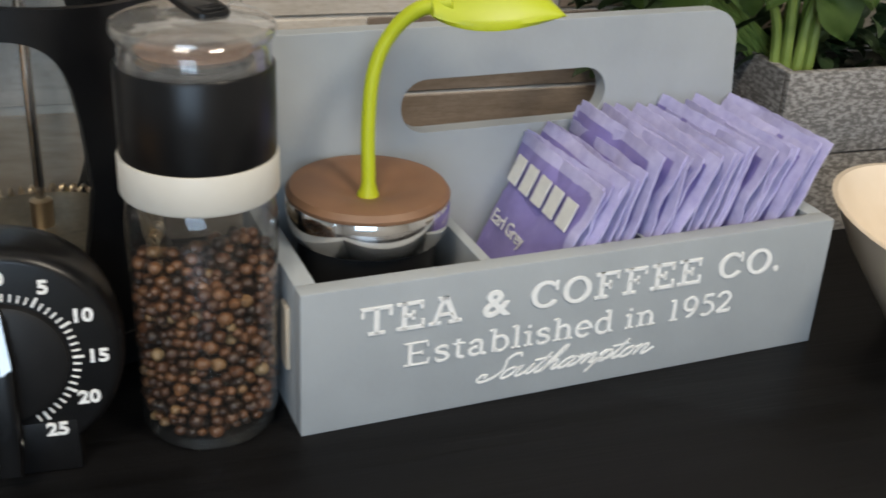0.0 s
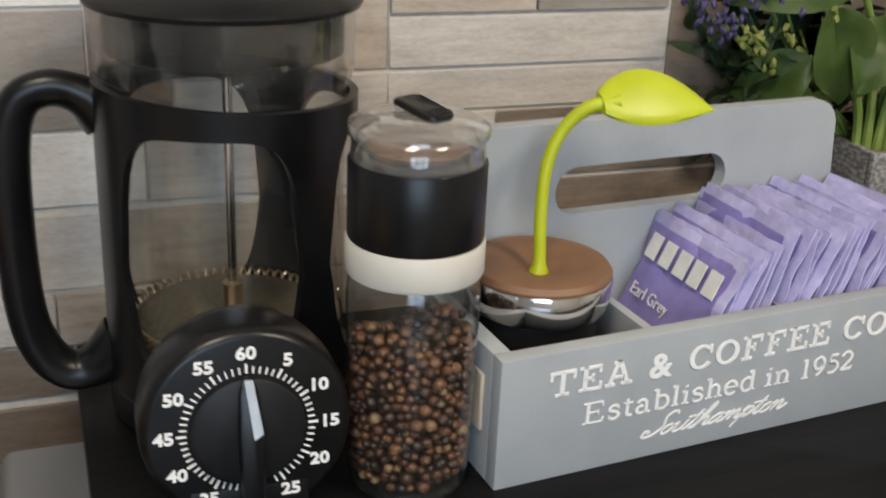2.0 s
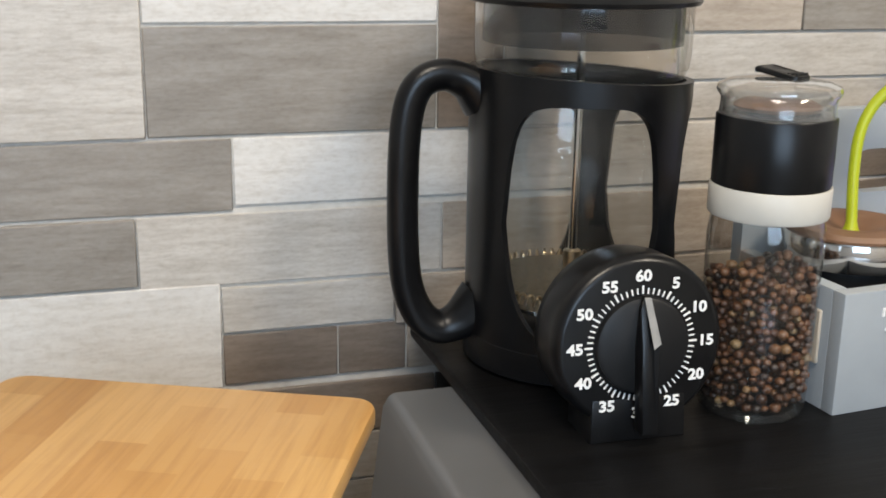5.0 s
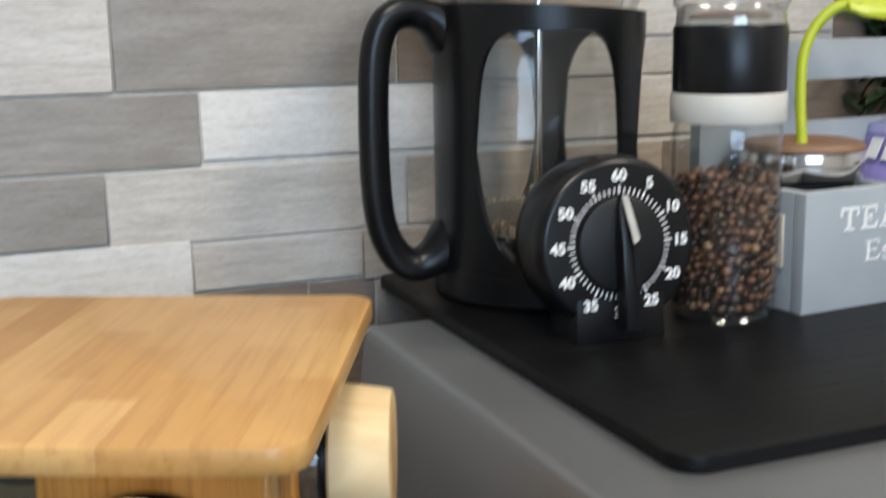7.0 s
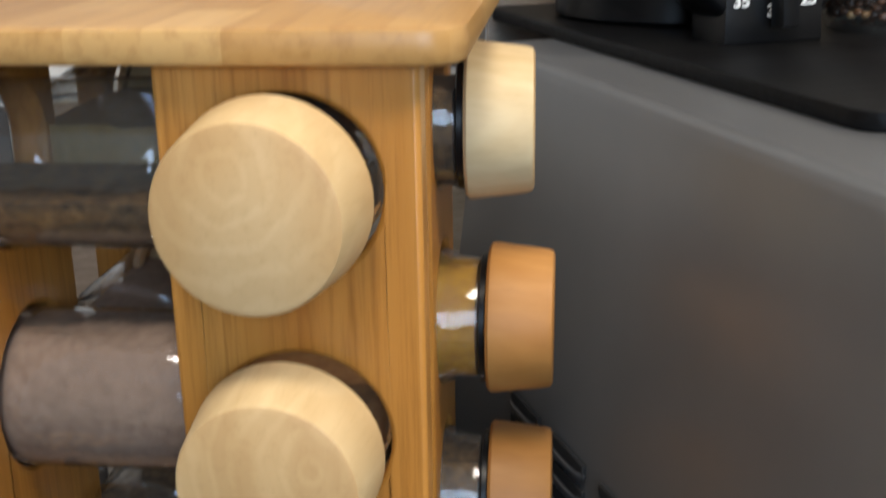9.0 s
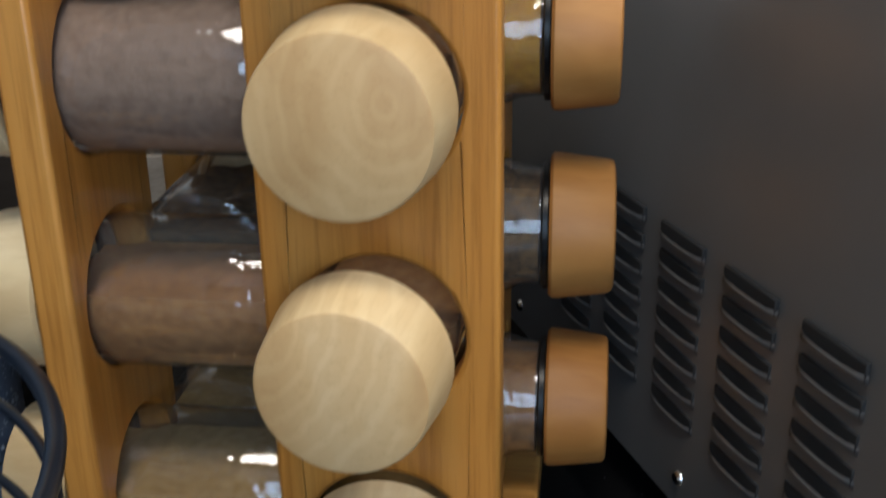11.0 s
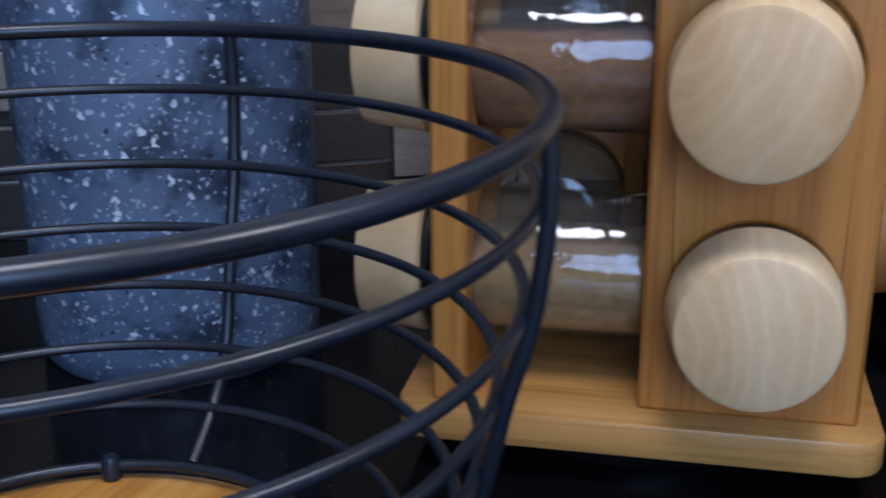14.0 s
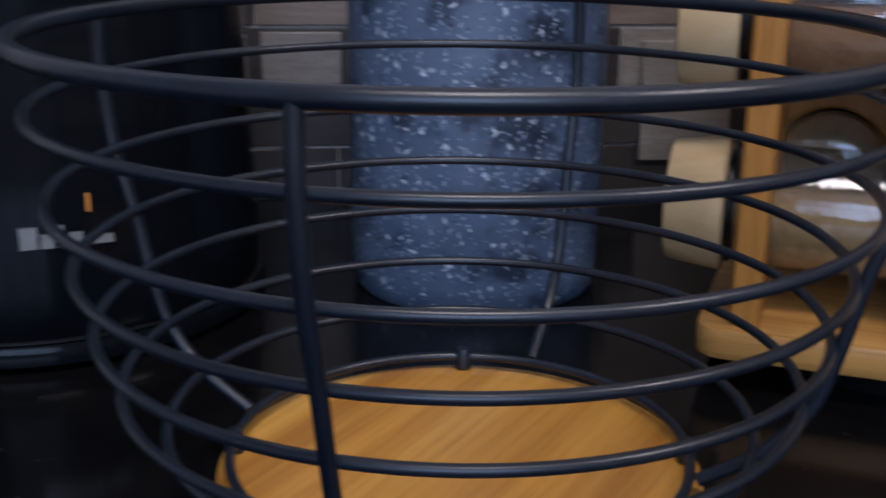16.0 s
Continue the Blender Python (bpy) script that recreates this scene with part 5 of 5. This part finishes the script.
# ---- wire basket, canister and kettle ----
BX, BY = -0.4084, 0.2354
RINGS = [(0.1086, 0.1355), (0.1066, 0.1186), (0.1040, 0.0970), (0.0990, 0.0792), (0.0952, 0.0625), (0.0900, 0.0453), (0.0794, 0.0311), (0.0636, 0.0202)]


def make_basket():
    b = thing("fruit_basket", pose(BX, BY, 0), "black wire fruit basket with a round bamboo base", "basket")
    part("base_disc", lathe([(0, 0.006), (0.0660, 0.006), (0.0675, 0.008), (0.0675, 0.0145), (0.0660, 0.016), (0, 0.016)], 64), DISC_WOOD, b, "round bamboo base", pose(0, 0, 0, 0, 0, 55))
    for k, (r, z) in enumerate(RINGS):
        wire = 0.0023 if k == 0 else 0.00145
        part("rim" if k == 0 else "ring", tube([(r * math.cos(2 * math.pi * i / 128), r * math.sin(2 * math.pi * i / 128), z) for i in range(128)], wire, 14, True), WIRE, b)
    for a in (-111, -23, 63, 156):
        c, s = math.cos(radians(a)), math.sin(radians(a))
        pts = curve_through([((r + (0.0002 if k == 0 else 0.0024)) * c, (r + (0.0002 if k == 0 else 0.0024)) * s, z) for k, (r, z) in enumerate(RINGS)], 30)
        part("upright", tube(pts, 0.0019, 14), WIRE, b)
    for a in (83, 173, 263, -7):
        c, s = math.cos(radians(a)), math.sin(radians(a))
        part("bolt", moved(lathe([(0, 0.004), (0.002, 0.0036), (0.0028, 0.002), (0.0028, -0.003), (0, -0.003)], 12), Matrix.Translation((0.0636 * c, 0.0636 * s, 0.0195))), WIRE, b)
    for a in (33, 123, 213, 303):
        c, s = math.cos(radians(a)), math.sin(radians(a))
        part("foot", moved(lathe([(0, 0), (0.006, 0), (0.006, 0.0065), (0, 0.0065)], 16), Matrix.Translation((0.055 * c, 0.055 * s, 0))), BLACK_PLASTIC, b)
    return b


make_basket()


def make_canister():
    c = thing("canister", pose(-0.3805, 0.4420, 0), "blue-grey speckled enamel canister on the worktop", "canister")
    part("body", lathe([(0, 0.0), (0.052, 0.0), (0.0545, 0.003), (0.0552, 0.012), (0.0558, 0.06), (0.0558, 0.20), (0.055, 0.204), (0, 0.204)], 64), GRANITE, c)
    part("lid", lathe([(0.0572, 0.2045), (0.058, 0.206), (0.058, 0.216), (0.055, 0.219), (0.012, 0.222), (0, 0.222)], 64), GRANITE, c)
    return c


make_canister()


def make_kettle():
    k = thing("air_fryer", pose(-0.566, 0.430, 0, 0, 0, 18.5), "glossy black kitchen appliance with a silver logo mark", "appliance")
    part("body", lathe([(0, 0.012), (0.088, 0.012), (0.0895, 0.016), (0.0895, 0.03), (0.0865, 0.12), (0.080, 0.22), (0.074, 0.262), (0.05, 0.275), (0, 0.278)], 72), GLOSS_BLACK, k)
    part("base", lathe([(0, 0.0), (0.086, 0.0), (0.091, 0.003), (0.0915, 0.008), (0.090, 0.0105), (0, 0.0108)], 72), GLOSS_BLACK, k)
    part("trim", lathe([(0.0885, 0.0109), (0.0899, 0.0112), (0.0899, 0.0121), (0.0885, 0.0122)], 72), BLACK_SATIN, k, "thin dull metal trim line")
    # small orange reflection on the body, painted as a solid orange block
    part("indicator_mark", block(0.0074, 0.0088, -0.0893, -0.0866, 0.0590, 0.0655), ORANGE_GLINT, k, "small orange reflection put on as a mark")
    for x, w, h in ((-0.016, 0.006, 0.0078), (-0.009, 0.0045, 0.005), (-0.003, 0.002, 0.008), (0.001, 0.0045, 0.005), (0.008, 0.008, 0.003)):
        part("logo_mark", block(x, x + w, -0.0902 + 5.6 * (x + w / 2) ** 2, -0.0880 + 5.6 * (x + w / 2) ** 2, 0.0470, 0.0470 + h), SILVER, k, "silver logo mark")
    return k


ORANGE_GLINT = plain("orange_glint", (0.55, 0.20, 0.03), (0.65, 0.26, 0.05), 0.4, 200)
GLOSS_BLACK = plain("gloss_black", (0.003, 0.0038, 0.0055), (0.005, 0.006, 0.008), 0.12, 20, bump=0.02, spec=0.12)
make_kettle()

# ---- wall tiles ----
TM = [TILE_WHITE, TILE_LIGHT, TILE_BEIGE, TILE_GREY, TILE_BROWN, TILE_SHADED]
wall = bpy.data.objects["wall_north"]


def tile(x0, x1, z0, z1, m, proud=0.0):
    q = part("tile", block(x0 + 0.0004, x1 - 0.0004, WY - proud * 0.6, WY + 0.0012, z0 + 0.0004, z1 - 0.0004, 0.0006, 1), TM[m], wall)
    return q


# the stretch beside the press
NEAR = [
    (-0.30, -0.156, 0.4470, 0.512, 1), (-0.156, 0.042, 0.4470, 0.512, 3), (0.042, 0.182, 0.4670, 0.512, 1), (0.182, 0.42, 0.4670, 0.512, 0),
    (0.042, 0.2285, 0.4490, 0.4660, 3), (0.2285, 0.42, 0.4490, 0.4660, 0),
    (-0.30, -0.187, 0.3690, 0.4460, 1), (-0.187, -0.034, 0.4262, 0.4460, 0), (-0.034, 0.004, 0.3690, 0.4460, 4), (0.004, 0.110, 0.3920, 0.4460, 2),
    (-0.187, -0.034, 0.3690, 0.4254, 3), (0.110, 0.189, 0.4195, 0.4480, 2), (0.189, 0.2665, 0.4195, 0.4480, 3), (0.2685, 0.42, 0.3690, 0.4480, 4),
    (0.110, 0.2685, 0.3920, 0.4187, 1), (0.110, 0.2685, 0.3690, 0.3912, 1), (0.004, 0.110, 0.3690, 0.3912, 1),
    (-0.30, -0.1445, 0.3290, 0.3682, 3), (-0.1445, -0.010, 0.3315, 0.3682, 0), (-0.010, 0.17, 0.3315, 0.3682, 1), (0.17, 0.42, 0.3290, 0.3682, 4),
    (-0.30, -0.195, 0.2910, 0.3282, 3), (-0.195, -0.030, 0.2885, 0.3282, 1), (-0.030, 0.14, 0.2885, 0.3282, 2), (0.14, 0.42, 0.2885, 0.3282, 4),
    (-0.30, -0.153, 0.2300, 0.2902, 0), (-0.153, -0.057, 0.2615, 0.2877, 1), (-0.057, 0.42, 0.2590, 0.2877, 2),
    (-0.153, -0.0895, 0.2312, 0.2607, 4), (-0.0895, -0.050, 0.2312, 0.2607, 4), (-0.050, 0.42, 0.2312, 0.2582, 2),
]
for x0, x1, z0, z1, m in NEAR:
    tile(x0, x1, z0, z1, m, rng.choice((0.0, 0.0008, 0.0022, 0.003)))
# low rows behind rack and canister: their shade is put into near-black tile colours
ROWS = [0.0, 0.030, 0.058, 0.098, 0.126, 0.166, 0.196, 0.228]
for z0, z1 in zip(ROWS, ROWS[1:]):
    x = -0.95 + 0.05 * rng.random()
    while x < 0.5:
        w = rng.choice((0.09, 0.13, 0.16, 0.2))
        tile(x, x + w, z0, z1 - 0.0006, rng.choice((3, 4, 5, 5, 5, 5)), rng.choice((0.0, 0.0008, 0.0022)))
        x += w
tile(-0.268, -0.214, 0.020, 0.090, 3, 0.006)
tile(-0.484, -0.439, 0.0660, 0.0955, 3, 0.006)
for z0, z1 in ((0.2308, 0.2877), (0.2885, 0.3282), (0.3290, 0.3682), (0.3690, 0.405), (0.4058, 0.446), (0.4470, 0.512)):
    x = -0.30
    while x > -0.95:
        w = rng.choice((0.11, 0.15, 0.19))
        tile(x - w, x, z0, z1, rng.choice((0, 1, 2, 3, 3)), rng.choice((0.0, 0.0008, 0.0022)))
        x -= w
    x = 0.42
    while x < 0.9:
        w = rng.choice((0.11, 0.15, 0.19))
        tile(x, x + w, z0, z1, rng.choice((0, 1, 2, 3, 4)), rng.choice((0.0, 0.0008, 0.0022)))
        x += w
for z0, z1 in ((0.513, 0.55), (0.551, 0.61), (0.611, 0.65)):
    x = -0.9
    while x < 0.9:
        w = rng.choice((0.11, 0.15, 0.19))
        tile(x, x + w, z0, z1, rng.choice((0, 1, 2, 3, 4)), rng.choice((0.0, 0.0008, 0.0022)))
        x += w
